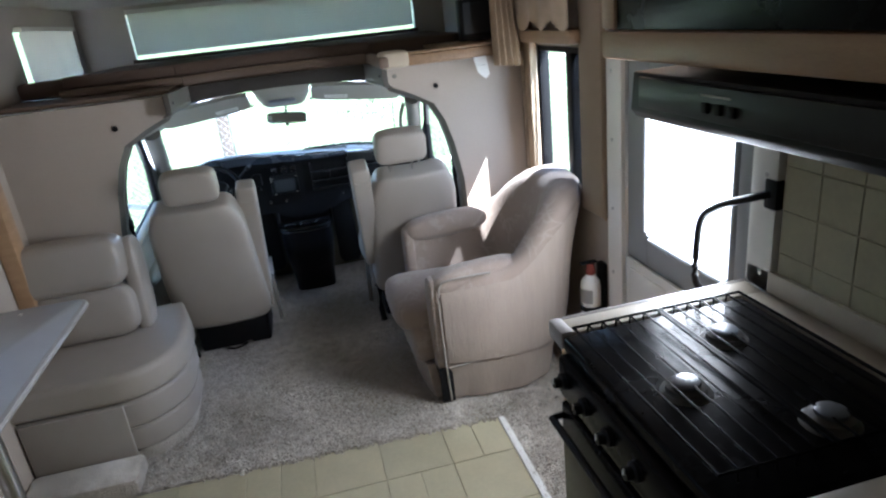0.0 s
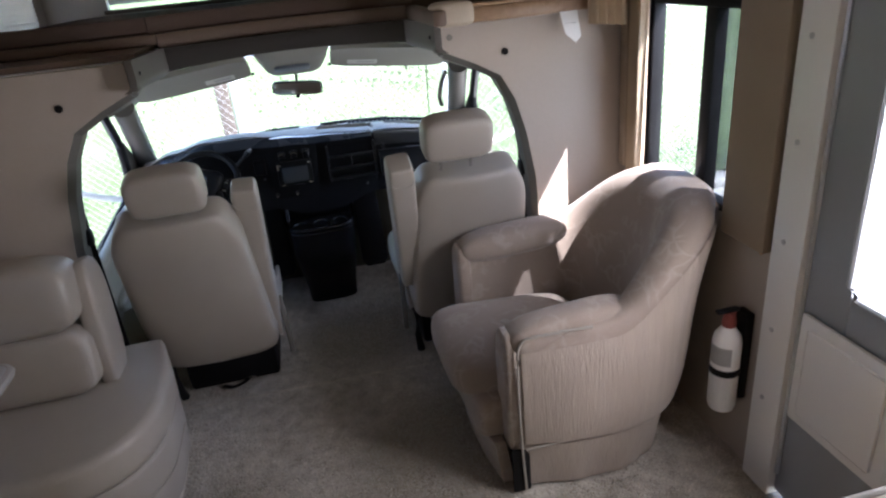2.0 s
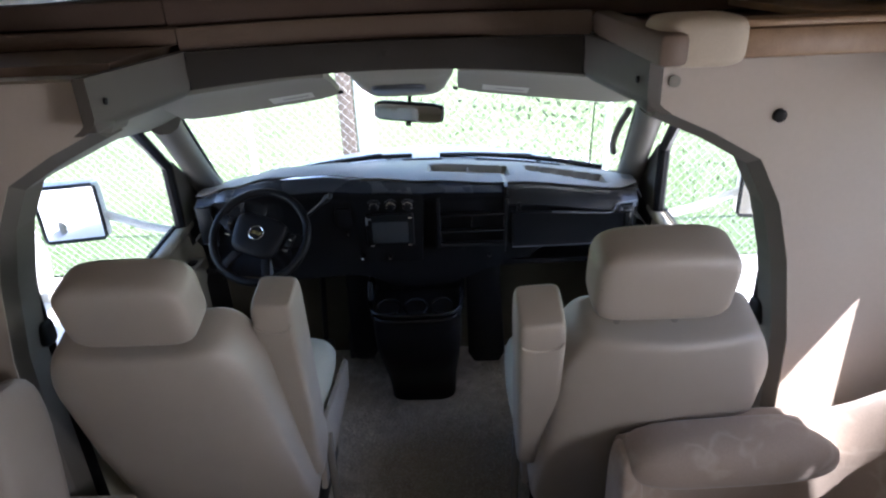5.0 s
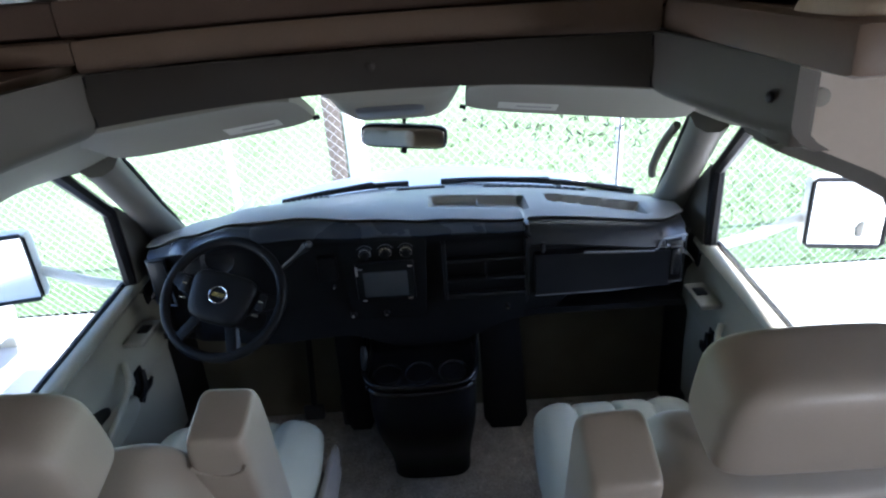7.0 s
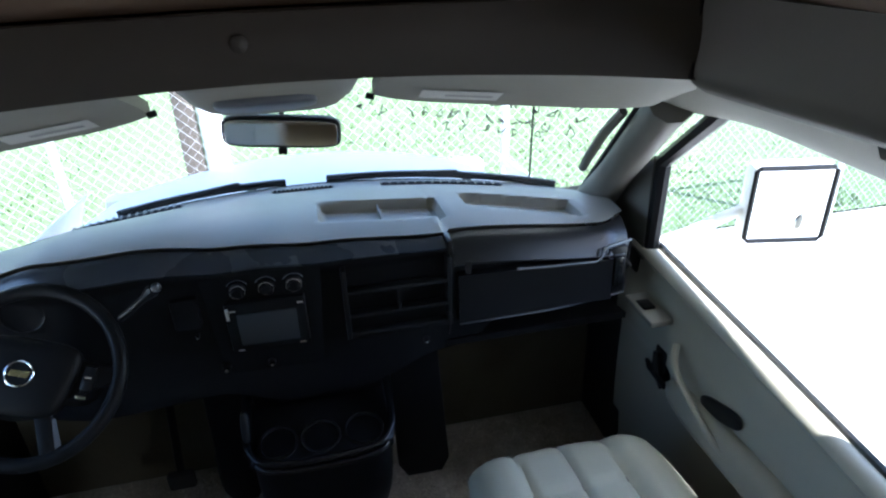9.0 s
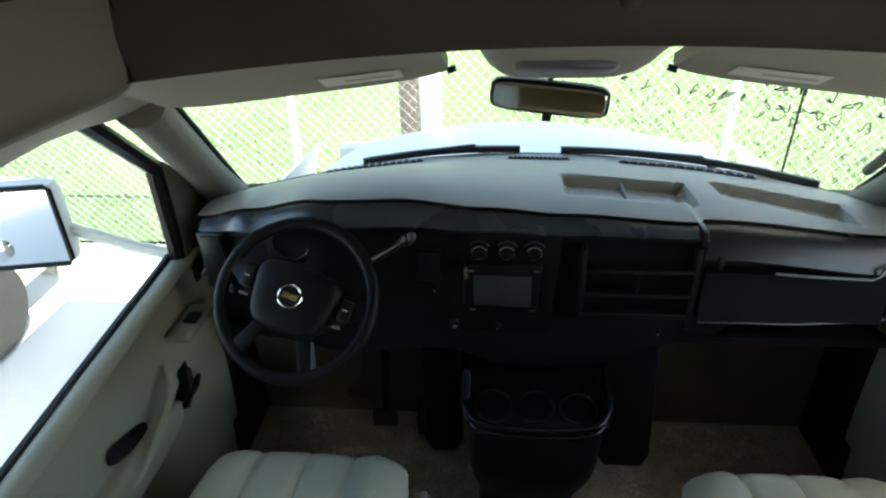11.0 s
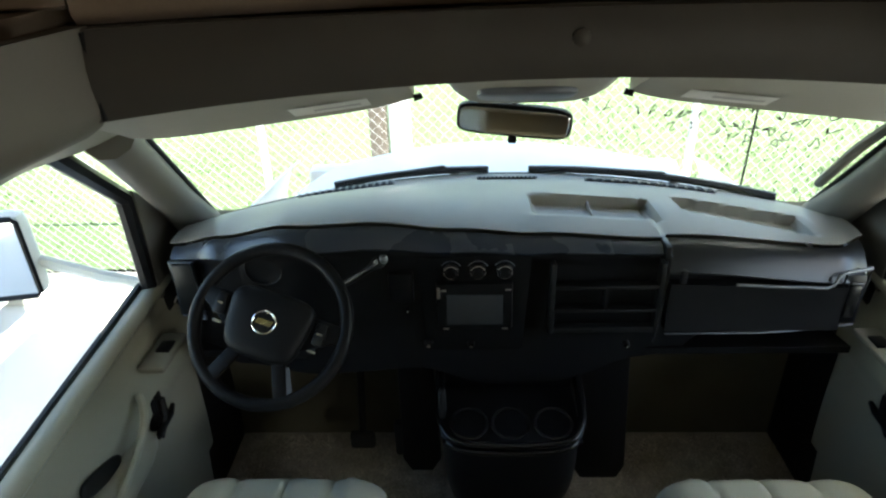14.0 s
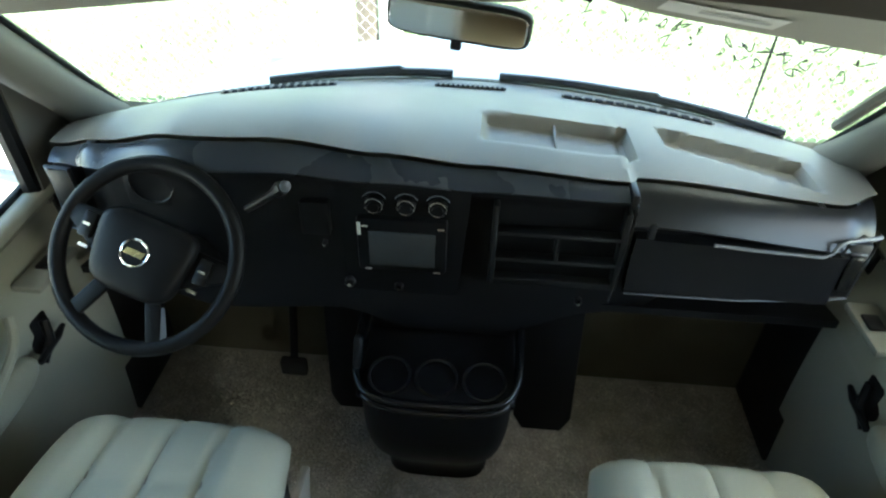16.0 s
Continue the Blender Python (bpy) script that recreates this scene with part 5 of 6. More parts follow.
part("toggle", box(-0.01, 0.01, -0.02, 0.0, -0.05, -0.032, 0.003, None, mm), BLACK, rv)

# ---- dashboard ----
LIP = [(-0.86, 0.925), (-0.70, 0.985), (-0.52, 1.03), (-0.36, 1.03), (-0.15, 1.005), (0.05, 0.985), (0.345, 0.965)]
LIP_Y = [(-0.86, 1.90), (-0.70, 1.82), (-0.5, 1.775), (-0.2, 1.80), (0.1, 1.815), (0.345, 1.82)]


def lip(x):
    if x <= 0.345:
        return line(LIP_Y, x), line(LIP, x)
    return 1.82 + 0.03 * (x - 0.345) / 0.5 + 0.05 * ease((x - 0.78) / 0.1), 0.955 - 0.05 * ease((x - 0.345) / 0.5)


def pocket(x, y):
    d = 0.0
    for cx, cy, hx, hy in ((0.21, 2.03, 0.155, 0.075), (0.60, 2.05, 0.15, 0.06)):
        slant = (x - cx) * 0.28 * (cx > 0.4)
        q = max(abs(x - cx) / hx, abs(y + slant - cy) / hy)
        d = max(d, ease((1.06 - q) / 0.12))
    return 0.03 * d


def dash_top(u, v):
    x = u
    y0, z0 = lip(x)
    e = screen(max(-1, min(1, x / 0.87)), 0)
    y1, z1 = e.y - 0.015, e.z + 0.008
    back = 0.028 + 0.035 * ease((x - 0.34) / 0.02)
    y = y0 + back + (y1 - y0 - back) * v
    z = z0 + (z1 - z0) * ease(v * 0.75 + 0.12 * v) / ease(0.87)
    return (x, y, z - pocket(x, y) + 0.002 + 0.014 * math.sin(v * math.pi))


def band(x):
    """Depth of the satin band under the lip, widest before the driver."""
    return line([(-0.86, 0.018), (-0.62, 0.044), (-0.35, 0.042), (0.0, 0.028), (0.345, 0.015)], x)


dash = thing("dashboard", (0, 2.0, 0.5), "black van dashboard with a grey top pad", "dashboard")
part("top_pad", sheet(dash_top, span(-0.87, 0.87, 150), span(0, 1, 44), (0, 0.002, -0.003)), DASH_TOP, dash, "grainy grey top pad")


def fascia(u, v):
    y0, z0 = lip(u)
    z1 = 0.62 - 0.06 * ease((u + 0.25) / 0.2) * ease((0.3 - u) / 0.2) + 0.07 * ease((u - 0.4) / 0.1)
    y = y0 + 0.022 * ease(v / 0.14) + 0.02 * v - 0.03 * ease((v - 0.6) / 0.4) * ease((0.4 - u) / 0.2)
    top = z0 - 0.006 - (band(u) if u < 0.345 else 0.04)
    return (u, y + 0.006, top + (z1 - top - 0.006) * v)


part("fascia", sheet(fascia, span(-0.86, 0.86, 90), span(0, 1, 26), (0, 0.05, 0)), BLACK, dash)
part("under_panel", sheet(lambda u, v: (u, 1.86 + 0.35 * v, 0.64 - 0.06 * v), span(-0.86, 0.86, 10), span(0, 1, 4), (0, 0, -0.02)), BLACK, dash)
part("lip_band", sheet(lambda u, v: (u, lip(u)[0] + 0.026 - 0.036 * v ** 0.75, lip(u)[1] - 0.007 - band(u) * v ** 1.4), span(-0.86, 0.345, 140), span(0, 1, 8), (0, 0.004, -0.006)), LIP_BAND, dash, "satin black edge band, blue sky sheen in its colour")
part("upper_panel", sheet(lambda u, v: (u, lip(u)[0] + 0.061 - 0.069 * v ** 0.75, lip(u)[1] - 0.007 - 0.058 * v ** 1.4), span(0.355, 0.86, 50), span(0, 1, 8), (0, 0.004, -0.006)), PIANO, dash, "satin black upper panel")
part("step_edge", box(0.338, 0.352, 1.805, 1.86, 0.93, 0.962, 0.004), DARK_TRIM, dash)
FY = 1.84
RX = -0.099
radio = part("radio", box(RX - 0.092, RX + 0.092, FY - 0.030, FY + 0.03, 0.735, 0.868, 0.006), BLACK, dash)
part("display", box(RX - 0.068, RX + 0.070, FY - 0.034, FY - 0.029, 0.752, 0.838, 0.003), SCREEN, radio, "grey screen")
for x, z in ((-0.074, 0.851), (0.080, 0.853), (-0.070, 0.742), (0.074, 0.742)):
    part("button", box(RX + x - 0.007, RX + x + 0.007, FY - 0.034, FY - 0.029, z - 0.0025, z + 0.0025), CHROME, radio)
part("button", box(RX - 0.090, RX - 0.082, FY - 0.034, FY - 0.029, 0.828, 0.860), CHROME, radio)
bezel = part("centre_bezel", sheet(lambda u, v: (RX + (0.118 + 0.02 * v) * u, FY - 0.012 - 0.004 * (1 - u ** 8) , 0.665 + 0.285 * v), span(-1, 1, 16), span(0, 1, 6), (0, 0.02, 0)), BLACK, dash, "raised black centre panel")
for x in (-0.154, -0.090, -0.027):
    k = part("climate_knob", lathe([(0.019, 0), (0.018, 0.016), (0.012, 0.019), (0.011, 0.024)], pose(x, FY - 0.012, 0.897, 90), 18), BLACK, dash)
    part("ring", tube([(x + 0.017 * math.cos(a), FY - 0.028, 0.897 + 0.017 * math.sin(a)) for a in span(0, 2 * math.pi * 15 / 16, 15)], 0.002, None, 5, True), CHROME, k)
    part("scale", tube([(x + 0.026 * math.cos(a), FY - 0.018, 0.897 + 0.026 * math.sin(a)) for a in span(0.5, 2.6, 8)], 0.0012, None, 4), SILVER, k)
for x, z, r in ((-0.215, 0.688, 0.012), (-0.108, 0.685, 0.010), (0.28, 0.68, 0.008), (-0.262, 0.79, 0.005)):
    sk = part("socket", lathe([(r, 0), (r, 0.012), (r * 0.8, 0.014), (r * 0.6, 0.008)], pose(x, 1.828, z, 90), 14), DARK_TRIM, dash)
    part("glint", lathe([(r * 0.45, 0.008), (r * 0.4, 0.016)], pose(x, 1.828, z - r * 0.3, 90), 10), CHROME, sk)
part("lamp_switch", lathe([(0.02, 0), (0.019, 0.014), (0.01, 0.018)], pose(-0.70, 1.83, 0.80, 90), 16), BLACK, dash)
part("pocket_panel", box(-0.305, -0.245, FY - 0.03, FY - 0.005, 0.815, 0.895, 0.006), BLACK, dash)
tray = part("storage_bin", box(0.088, 0.345, FY - 0.028, FY - 0.004, 0.722, 0.737, 0.003), DARK_TRIM, dash)
for z in (0.785, 0.850):
    part("shelf", box(0.094, 0.340, FY - 0.028, FY + 0.0, z - 0.005, z + 0.005, 0.003), DARK_TRIM, tray)
for x in (0.088, 0.343):
    part("cheek", box(x - 0.006, x + 0.006, FY - 0.030, FY + 0.0, 0.72, 0.915, 0.003), DARK_TRIM, tray)
part("divider", box(0.214, 0.220, FY - 0.028, FY + 0.0, 0.790, 0.845), DARK_TRIM, tray)
part("step_strip", tube([(0.350, 1.800, 0.945), (0.350, 1.798, 0.91), (0.346, 1.800, 0.82), (0.338, 1.802, 0.70)], 0.003, None, 6), DARK_TRIM, dash)
lid = part("glovebox_lid", sheet(lambda u, v: (0.37 + 0.42 * u, 1.826 + 0.008 * math.sin(v * 3) + 0.05 * ease((0.37 + 0.42 * u - 0.78) / 0.1), 0.715 + (0.135 - 0.015 * u) * v), span(0, 1, 14), span(0, 1, 8), (0, 0.03, 0)), BLACK, dash)
part("trim_line", tube([(0.52, 1.820, 0.852), (0.6, 1.820, 0.846), (0.735, 1.824, 0.838), (0.752, 1.828, 0.846), (0.760, 1.832, 0.866), (0.775, 1.836, 0.872), (0.848, 1.858, 0.872)], 0.004, None, 8), SATIN, dash, "satin silver trim line")
part("lid_lip", tube([(0.37, 1.820, 0.712), (0.6, 1.822, 0.712), (0.77, 1.838, 0.712)], 0.0022, None, 6), SILVER, dash)
part("lid_catch", box(0.385, 0.400, 1.812, 1.822, 0.86, 0.895, 0.003), DARK_TRIM, dash)
vent = part("side_vent", box(0.783, 0.836, 1.842, 1.89, 0.72, 0.862, 0.010), DARK_TRIM, dash)
part("frame", tube([(0.776, 1.838, 0.716), (0.838, 1.852, 0.716), (0.848, 1.858, 0.868), (0.778, 1.836, 0.866)], 0.0035, None, 6, True), SATIN, vent)
part("louvre", box(0.796, 0.824, 1.834, 1.843, 0.745, 0.835, 0.006), GLOSS, vent)
part("louvre_edge", box(0.795, 0.825, 1.836, 1.842, 0.838, 0.842, 0.001), SATIN, vent)
vent = part("side_vent", box(-0.85, -0.79, 1.86, 1.90, 0.75, 0.90, 0.008), DARK_TRIM, dash)
part("frame", tube([(-0.853, 1.872, 0.748), (-0.785, 1.85, 0.748), (-0.785, 1.845, 0.915), (-0.853, 1.87, 0.902)], 0.005, None, 6, True), SILVER, vent)
for x0, x1, y in ((-0.62, -0.34, 2.30), (-0.08, 0.10, 2.40), (0.25, 0.62, 2.32)):
    gr = part("defroster_grille", tube([Vector(dash_top(x, 0.86 + 0.0 * x)) + Vector((0, 0, 0.004)) for x in span(x0, x1, 12)], 0.010, None, 6, False, 0.4), BLACK, dash)
    for x in span(x0, x1, 14):
        p = Vector(dash_top(x, 0.86)) + Vector((0, 0, 0.008))
        part("slot", box(x - 0.003, x + 0.003, p.y - 0.01, p.y + 0.01, p.z - 0.003, p.z + 0.002), DASH_TOP, gr)
part("sensor", pad((0.025, 0.012, 0.006), pose(0.0, 2.26, dash_top(0.0, 0.73)[2]), 0.6), BLACK, dash)
part("pocket_divider", box(0.206, 0.211, 1.96, 2.10, 0.925, 0.952, 0.001), DASH_TOP, dash)
clus = part("gauge_panel", box(-0.665, -0.375, 1.822, 1.87, 0.85, 0.962, 0.01), BLACK, dash)
for x, r in ((-0.60, 0.045), (-0.49, 0.045), (-0.42, 0.025)):
    g = part("gauge", lathe([(r, 0), (r, 0.006), (r * 0.9, 0.004)], pose(x, 1.823, 0.912, 90), 20), BLACK, clus)
    part("gauge_ring", tube([(x + r * math.cos(a), 1.816, 0.912 + r * math.sin(a)) for a in span(0, 2 * math.pi * 19 / 20, 19)], 0.002, None, 5, True), DARK_TRIM, g)
stalk = part("shift_lever", tube(curve_points([(-0.40, 1.79, 0.885), (-0.355, 1.765, 0.925), (-0.305, 1.745, 0.970)], 5), [0.008] * 8 + [0.012, 0.015, 0.013]), DARK_TRIM, dash)
part("shift_button", pad((0.02, 0.02, 0.02), pose(-0.300, 1.742, 0.974), 0.8), SATIN, stalk)

WC, WR = Vector((-0.548, 1.655, 0.862)), 0.171
wheel_pose = pose(*WC, 90 - 42, 0, -2) @ pose(0, 0, 0, 0, 0, -17)     # turned a little to the right
wheel = thing("steering_wheel", WC, "black steering wheel with a plain metal emblem", "steering wheel")
part("rim", tube([wheel_pose @ Vector((WR * math.cos(a), WR * math.sin(a), 0)) for a in span(0, 2 * math.pi * 39 / 40, 39)], 0.015, None, 10, True), BLACK, wheel)
part("hub", pad((0.185, 0.15, 0.055), wheel_pose @ pose(0, -0.004, 0.012), 0.5, 0.6, None, 36, 16, lambda p: Vector((p.x * (1 + 1.6 * p.y), p.y, p.z))), BLACK, wheel, "smooth black airbag cover")
for k in (-1, 1):
    part("spoke", prism([(k * 0.07, 0.045, -0.004), (k * 0.165, 0.042, -0.004), (k * 0.167, 0.012, -0.004), (k * 0.085, -0.035, -0.004)], (0, 0, 0.014), None, 0.004), BLACK, wheel).data.transform(Matrix.Translation(-WC) @ wheel_pose @ Matrix.Translation(WC))
    part("lower_spoke", prism([(k * 0.028, -0.06, -0.004), (k * 0.062, -0.06, -0.004), (k * 0.098, -0.135, -0.004), (k * 0.07, -0.15, -0.004)], (0, 0, 0.013), None, 0.004), BLACK, wheel).data.transform(Matrix.Translation(-WC) @ wheel_pose @ Matrix.Translation(WC))
    part("switch_pad", box(k * 0.118 - 0.013, k * 0.118 + 0.013, -0.012, 0.036, 0.008, 0.018, 0.004, None, wheel_pose), DARK_TRIM, wheel)
    part("switch", box(k * 0.118 - 0.007, k * 0.118 + 0.007, 0.010, 0.015, 0.018, 0.0195, 0, None, wheel_pose), CHROME, wheel)
    part("switch", box(k * 0.112 - 0.010, k * 0.112 + 0.010, -0.030, -0.024, 0.009, 0.0135, 0, None, wheel_pose), CHROME, wheel)
part("spoke_inlay", prism([wheel_pose @ Vector(q) for q in ((0.072, -0.075, 0.0105), (0.078, -0.072, 0.0105), (0.103, -0.118, 0.0105), (0.094, -0.128, 0.0105))], (0, -0.0008, 0.001)), SILVER, wheel)
part("emblem", tube([wheel_pose @ Vector((0.026 * math.cos(a), 0.024 * math.sin(a), 0.040)) for a in span(0, 2 * math.pi * 23 / 24, 23)], 0.0022, None, 6, True), CHROME, wheel, "thin chrome ring")
part("emblem_bar", prism([wheel_pose @ Vector(q) for q in ((-0.020, -0.006, 0.0395), (0.016, -0.006, 0.0395), (0.020, 0.006, 0.0395), (-0.016, 0.006, 0.0395))], (0, -0.001, 0.0015)), BRASS, wheel, "plain gold bar")
part("column", tube([wheel_pose @ Vector((0, 0, -0.03)), wheel_pose @ Vector((0, 0.0, -0.26))], 0.055, None, 14), BLACK, wheel)

con = thing("engine_console", (0, 1.9, 0.0), "black engine cover console with three cup holders", "console")


def cover(u, v):
    """The tapering engine cover, rounded in plan, with a belly that hangs forward under the cup holders."""
    a = 2 * math.pi * u
    c, d = math.copysign(abs(math.cos(a)) ** 0.45, math.cos(a)), math.copysign(abs(math.sin(a)) ** 0.45, math.sin(a))
    w = 0.14 + 0.035 * ease(v / 0.85)
    front = 1.80 - 0.165 * ease(v / 0.75)
    mid, deep = (front + 2.06) / 2, (2.06 - front) / 2
    return (-0.012 + w * c, mid + deep * d, 0.008 + 0.502 * v)


part("cover", sheet(cover, span(0, 1, 44), span(0, 1, 16)), BLACK, con)
part("top_deck", box(-0.182, 0.160, 1.655, 2.06, 0.500, 0.516, 0.007), BLACK, con)
for dz, k in ((0.532, 1.0), (0.508, 0.985)):
    part("deck_rail", tube(curve_points([(-0.012 + k * x, y, dz + z) for x, y, z in ((-0.178, 2.0, 0.06), (-0.182, 1.80, 0.03), (-0.168, 1.68, 0.004), (-0.10, 1.636, -0.004), (0.10, 1.636, -0.004), (0.168, 1.68, 0.004), (0.182, 1.80, 0.03), (0.178, 2.0, 0.06))], 6), 0.0085, None, 10), GLOSS, con, "glossy black rim")
for x in (-0.116, -0.013, 0.092):
    cup = part("cup_holder", tube([(x + 0.045 * math.cos(a), 1.708 + 0.043 * math.sin(a), 0.524 + 0.010 * math.sin(a)) for a in span(0, 2 * math.pi * 23 / 24, 23)], 0.005, None, 8, True), GLOSS, con)
    part("well", lathe([(0.043, 0.523), (0.040, 0.520), (0.038, 0.5175)], pose(x, 1.708, 0), 20), BLACK, cup)
part("latch", pad((0.02, 0.028, 0.075), pose(-0.180, 1.70, 0.60, -28), 0.6), DARK_TRIM, con)
part("riser", box(-0.185, 0.165, 1.86, 2.10, 0.505, 0.64, 0.02), BLACK, con)
for x0, x1, z0 in ((0.188, 0.345, 0.14), (-0.315, -0.20, 0.17)):
    part("side_flap", prism([(x0, 1.90, z0 + 0.035), (x0 + 0.025, 1.885, z0), (x1 - 0.025, 1.885, z0), (x1, 1.90, z0 + 0.035), (x1 - 0.02, 1.93, 0.62), (x0, 1.93, 0.62)], (0, 0.03, 0), None, 0.005), BLACK, dash)
structure("firewall", box(-1.0, 1.0, 2.22, 2.28, -0.1, 0.86), FOOTWELL, "dark carpeted firewall under the dashboard", "firewall")
for s in (-1, 1):
    structure("kick_panel", box(s * 0.93, s * 0.99, 1.95, 2.24, -0.1, 0.80), DARK_TRIM, "dark kick panel below the pillar", "panel")
pedal = thing("pedal_set", (-0.45, 2.05, 0.05), "black brake and accelerator pedals", "pedal")
part("brake_pedal", box(-0.50, -0.42, 2.02, 2.05, 0.12, 0.18, 0.01), RUBBER, pedal)
part("accelerator", box(-0.36, -0.30, 2.05, 2.08, 0.06, 0.20, 0.01), RUBBER, pedal)
part("pedal_arm", tube([(-0.46, 2.04, 0.16), (-0.46, 2.15, 0.5)], 0.012), BLACK, pedal)

# ---- outside ----
van = thing("bonnet", (0, 3.0, 0.5), "white van bonnet with wipers and antenna", "bonnet")


def hoodskin(u, v):
    x = u * (0.93 - 0.08 * v)
    return (x, 2.40 - 0.20 * u * u + (1.05 - 0.25 * u * u) * v, 0.815 - 0.03 * u * u + 0.02 * math.sin(v * 2.2) - 0.16 * v ** 2.5 - 0.10 * ease((abs(u) - 0.7) / 0.3))


part("panel", sheet(hoodskin, span(-1, 1, 32), span(0, 1, 16), (0, 0, -0.03)), CAR_PAINT, van)
part("grille_face", box(-0.85, 0.85, 3.25, 3.35, 0.0, 0.62, 0.03), CAR_PAINT, van)
for s in (-1, 1):
    part("fender", sheet(lambda u, v: (s * (0.88 + 0.14 * math.sin(u * 1.57)), 1.98 + 1.3 * v, 0.76 - 0.10 * v * v - 0.7 * (1 - math.cos(u * 1.57))), span(0, 1, 8), span(0, 1, 8), (s * 0.01, 0, -0.01)), CAR_PAINT, van)
part("cowl", sheet(lambda u, v: screen(u, 0) + Vector((0, 0.02 + 0.09 * v, -0.012 - 0.02 * v)), span(-1, 1, 24), span(0, 1, 3), (0, 0, -0.01)), BLACK, van)
for a, b, c in ((-0.62, -0.05, -0.28), (0.10, 0.93, 0.52)):
    wp = part("wiper", tube([screen(u, 0.008 + 0.015 * math.sin((u - a) / (b - a) * 3)) + Vector((0, 0.02, 0.01)) for u in span(a, b, 14)], 0.012, None, 6), DARK_TRIM, van)
    part("wiper_arm", tube([screen(c + 0.12, -0.03) + Vector((0, 0.03, 0)), screen(c + 0.06, 0.035) + Vector((0, 0.03, 0.012)), screen(c - 0.1, 0.025) + Vector((0, 0.025, 0.01))], 0.009, None, 6), DARK_TRIM, wp)
part("antenna", tube([(0.80, 2.52, 0.78), (0.83, 2.55, 1.45)], 0.004, None, 6), BLACK, van)

structure("ground", sheet(lambda u, v: (u, v, GROUND), span(-60, 60, 6), span(-60, 4.9, 6), (0, 0, -0.2)), CONCRETE, "pale sunlit concrete yard", "ground")


def field(u, v):
    d = v - 4.9
    return (u, v, GROUND + 0.02 + 1.9 * ease(d / 9) + 0.10 * d + 0.05 * noise.noise(Vector((u * 0.7, v * 0.7, 0))))


structure("ground_grass", sheet(field, span(-60, 60, 60), [4.9 + 60 * (i / 50) ** 2 for i in range(51)]), GRASS, "sunlit grass bank rising behind the fence", "grass")
random.seed(3)
verts, faces = [], []
for i in range(22000):
    x, y = random.uniform(-5, 5), 4.95 + 5.5 * random.random() ** 1.4
    z = field(x, y)[2]
    a, h, w = random.random() * 6.28, random.uniform(0.02, 0.05), random.uniform(0.007, 0.014)
    lx, ly = random.uniform(-0.05, 0.05), random.uniform(-0.05, 0.05)
    k = len(verts)
    verts += [(x - w * math.cos(a), y - w * math.sin(a), z - 0.01), (x + w * math.cos(a), y + w * math.sin(a), z - 0.01), (x + lx, y + ly, z + h)]
    faces.append((k, k + 1, k + 2))
me = bpy.data.meshes.new("grass")
me.from_pydata(verts, [], faces)
me.materials.append(BLADE)
tagged(new("grass", me), "tufts of bright green grass behind the fence", "grass", kind="stuff")

FENCE = 4.7
fence = thing("chain_link_fence", (0, FENCE, GROUND), "galvanised chain-link fence on steel posts", "fence")
d, zt, z0 = 0.075, 1.15, GROUND + 0.03
H = zt - z0


def strand(x0, sgn, verts, faces, r=0.0018):
    """One slanting wire of the mesh, as a thin square rod."""
    x1 = x0 + sgn * H
    k = len(verts)
    for x, z in ((x0, z0), (x1, zt)):
        for dx, dy in ((-r, -r), (r, -r), (r, r), (-r, r)):
            verts.append((x + dx, FENCE + dy + sgn * 0.002, z))
    for i in range(4):
        faces.append((k + i, k + (i + 1) % 4, k + 4 + (i + 1) % 4, k + 4 + i))


verts, faces = [], []
for i in range(int(16 / d)):
    strand(-8 + i * d, 1, verts, faces, 0.0009)
    strand(-8 + i * d + 0.02, -1, verts, faces, 0.0013)
me = bpy.data.meshes.new("wire_mesh")
me.from_pydata(verts, [], faces)
me.materials.append(GALV)
me.transform(Matrix.Translation((0, -FENCE, -GROUND)))
wm = new("wire_mesh", me)
wm.parent = fence
wm["kind"] = "stuff"
for x in (-4.55, -1.54, 1.42, 4.4):
    part("post", tube([(x, FENCE + 0.04, GROUND), (x, FENCE + 0.04, zt + 0.08)], 0.027, None, 10), GALV, fence)
part("top_rail", tube([(-8, FENCE + 0.03, zt), (8, FENCE + 0.03, zt)], 0.02, None, 8), GALV, fence)
single("kerb", box(-8, 8, FENCE - 0.30, FENCE - 0.16, GROUND, GROUND + 0.09, 0.015), CONCRETE, "low pale concrete kerb along the fence", "kerb")
pole = thing("white_pole", (-0.585, FENCE + 0.17, GROUND), "white painted pole beside a dark timber post", "pole")
part("shaft", lathe([(0.078, GROUND), (0.078, 1.34), (0.07, 1.35)], pose(-0.585, FENCE + 0.17, 0), 20), WHITE, pole)
single("timber_post", box(-0.795, -0.672, FENCE + 0.10, FENCE + 0.22, GROUND, 1.3, 0.015), WOOD_POST, "dark weathered timber post behind the fence", "post")


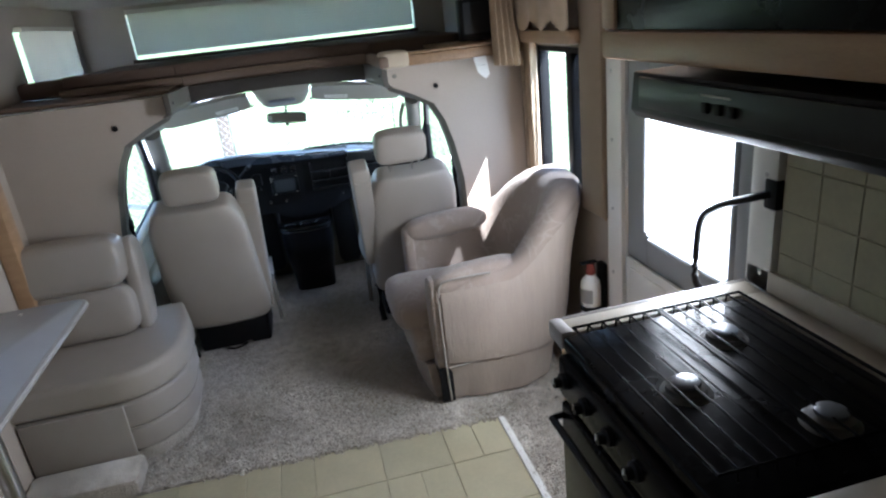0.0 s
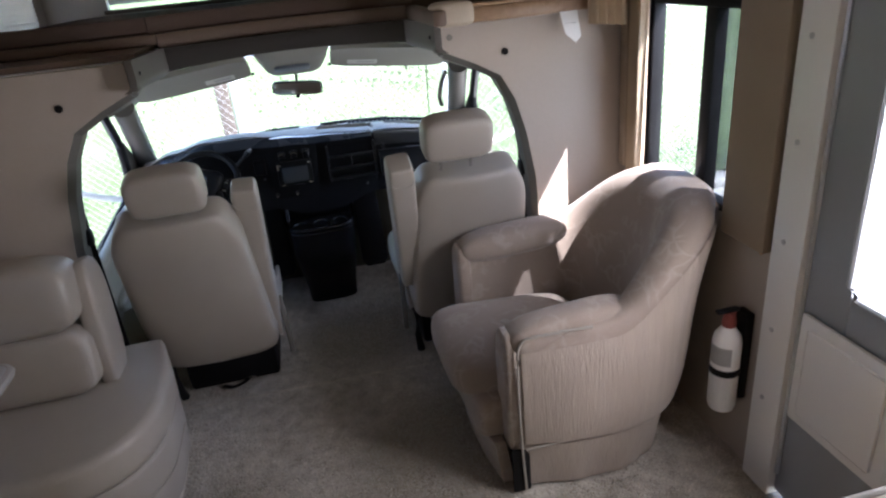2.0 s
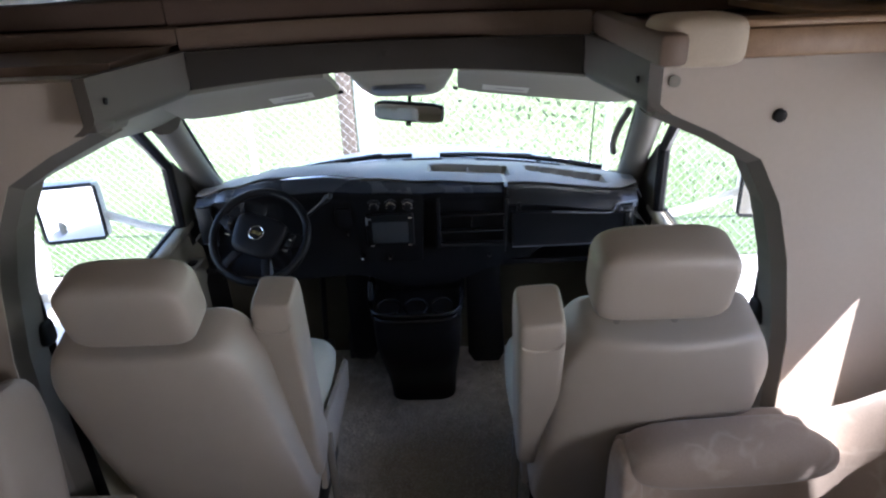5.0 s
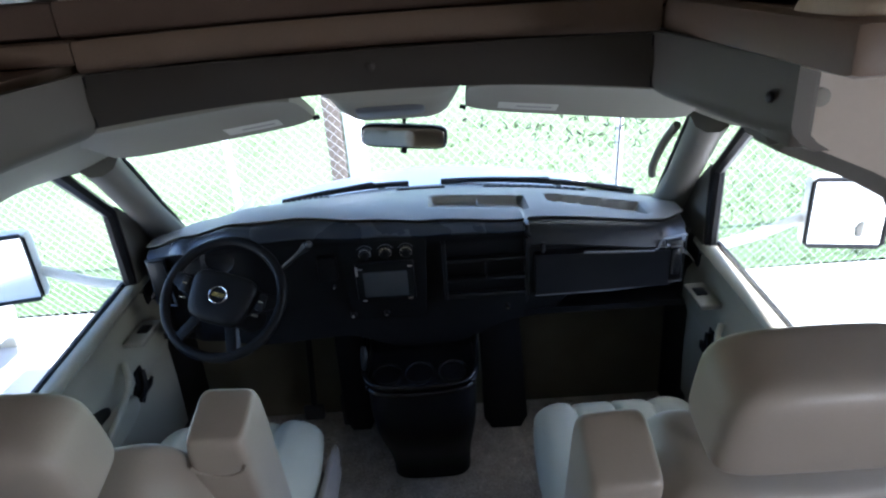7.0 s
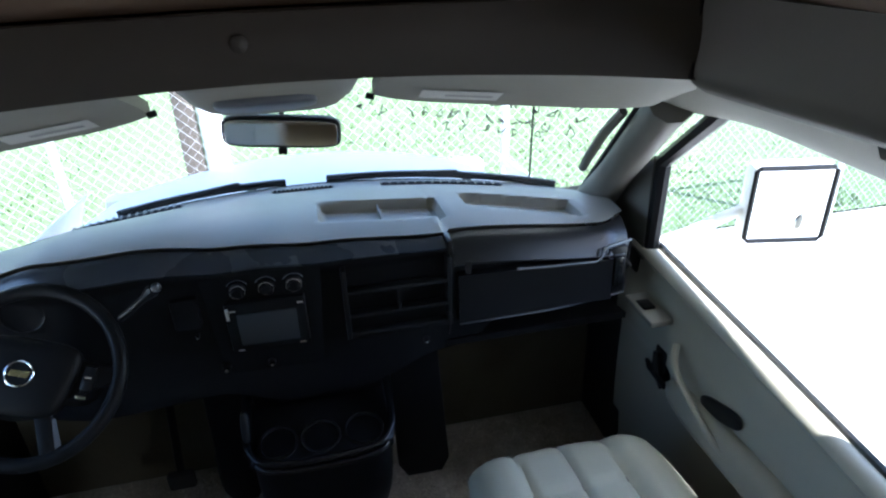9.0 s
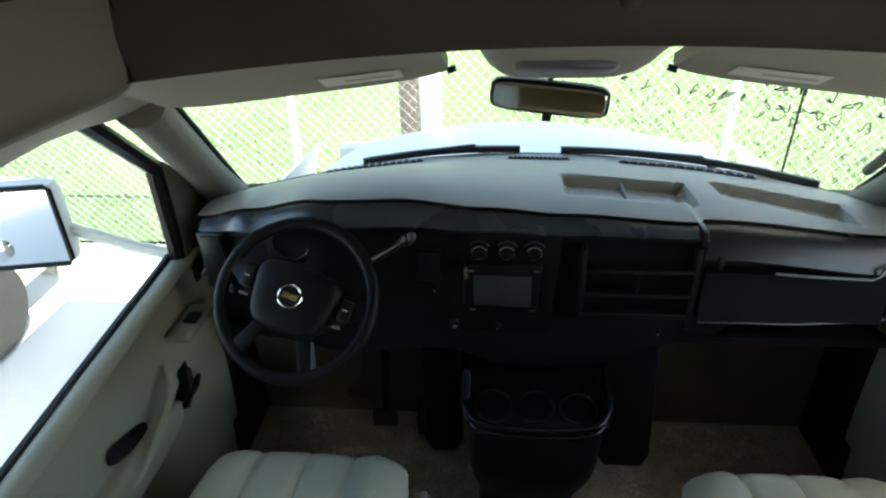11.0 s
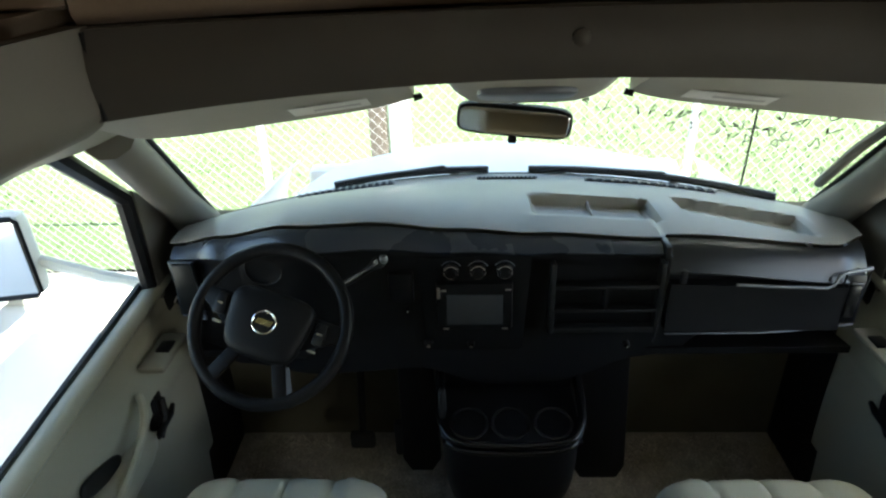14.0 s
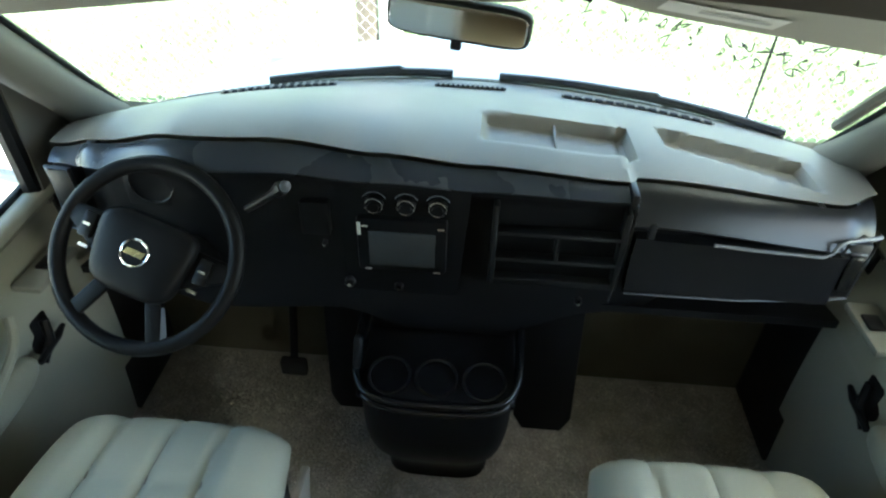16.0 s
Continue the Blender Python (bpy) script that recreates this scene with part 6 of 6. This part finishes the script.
def parked_car(x, y):
    """A white car beside the coach, seen past the driver's door."""
    car = thing("parked_car", (x, y, GROUND), "white car parked on the concrete", "car")
    side = [(-2.1, 0.30), (-2.15, 0.65), (-1.95, 0.92), (-1.2, 1.0), (-0.6, 1.42), (0.7, 1.45), (1.4, 1.02), (2.0, 0.92), (2.1, 0.55), (2.05, 0.28)]
    part("body", prism([(x - 0.85, y + a, GROUND + b) for a, b in side], (1.7, 0, 0), None, 0.04), CAR_PAINT, car)
    for s in (-1, 1):
        part("window", prism([(x + s * 0.852, y - 0.95, GROUND + 1.05), (x + s * 0.852, y - 0.55, GROUND + 1.36), (x + s * 0.852, y + 0.65, GROUND + 1.38), (x + s * 0.852, y + 1.15, GROUND + 1.05)], (s * 0.006, 0, 0)), SCREEN, car)
        for a in (-1.3, 1.3):
            wh = part("wheel", lathe([(0.20, -0.10), (0.31, -0.10), (0.33, -0.06), (0.33, 0.06), (0.31, 0.10), (0.20, 0.10)], pose(x + s * 0.78, y + a, GROUND + 0.33, 0, 90), 28), RUBBER, car, "black tyre")
            part("rim", lathe([(0.195, -0.085), (0.19, 0.085), (0.12, 0.095), (0.05, 0.07)], pose(x + s * 0.78, y + a, GROUND + 0.33, 0, s * 90), 20), STEEL, wh)


parked_car(-4.02, 2.15)

# ---- vinyl tiles ----
random.seed(9)
tiles = structure("vinyl_floor", box(-1.3, 0.716, -3.6, -0.2, -0.034, -0.012), GROUT, "beige patterned vinyl floor", "floor")
shared = {}
for i in range(7):
    for j in range(12):
        x0, y0 = -1.3 + i * 0.29, -0.09 - (j + 1) * 0.29
        wide = 0.29 if x0 + 0.29 < 0.716 else 0.716 - x0
        if wide < 0.04:
            continue
        for sx, sy, w_, h_ in ((0, 0, wide, 0.29),) if (i + j) % 3 else ((0, 0, wide / 2, 0.29), (wide / 2, 0, wide / 2, 0.29)):
            key = (round(w_, 3), round(h_, 3))
            if key not in shared:
                b = box(0.0012, w_ - 0.0012, 0.0012, h_ - 0.0012, 0, 0.0072, 0.0008, seg=1)
                me = bpy.data.meshes.new("tile")
                b.to_mesh(me)
                b.free()
                me.materials.append(VINYL)
                shared[key] = me
            t = new("tile", shared[key])
            t.parent = tiles
            t.location = (x0 + sx, y0 + sy, -0.0115)
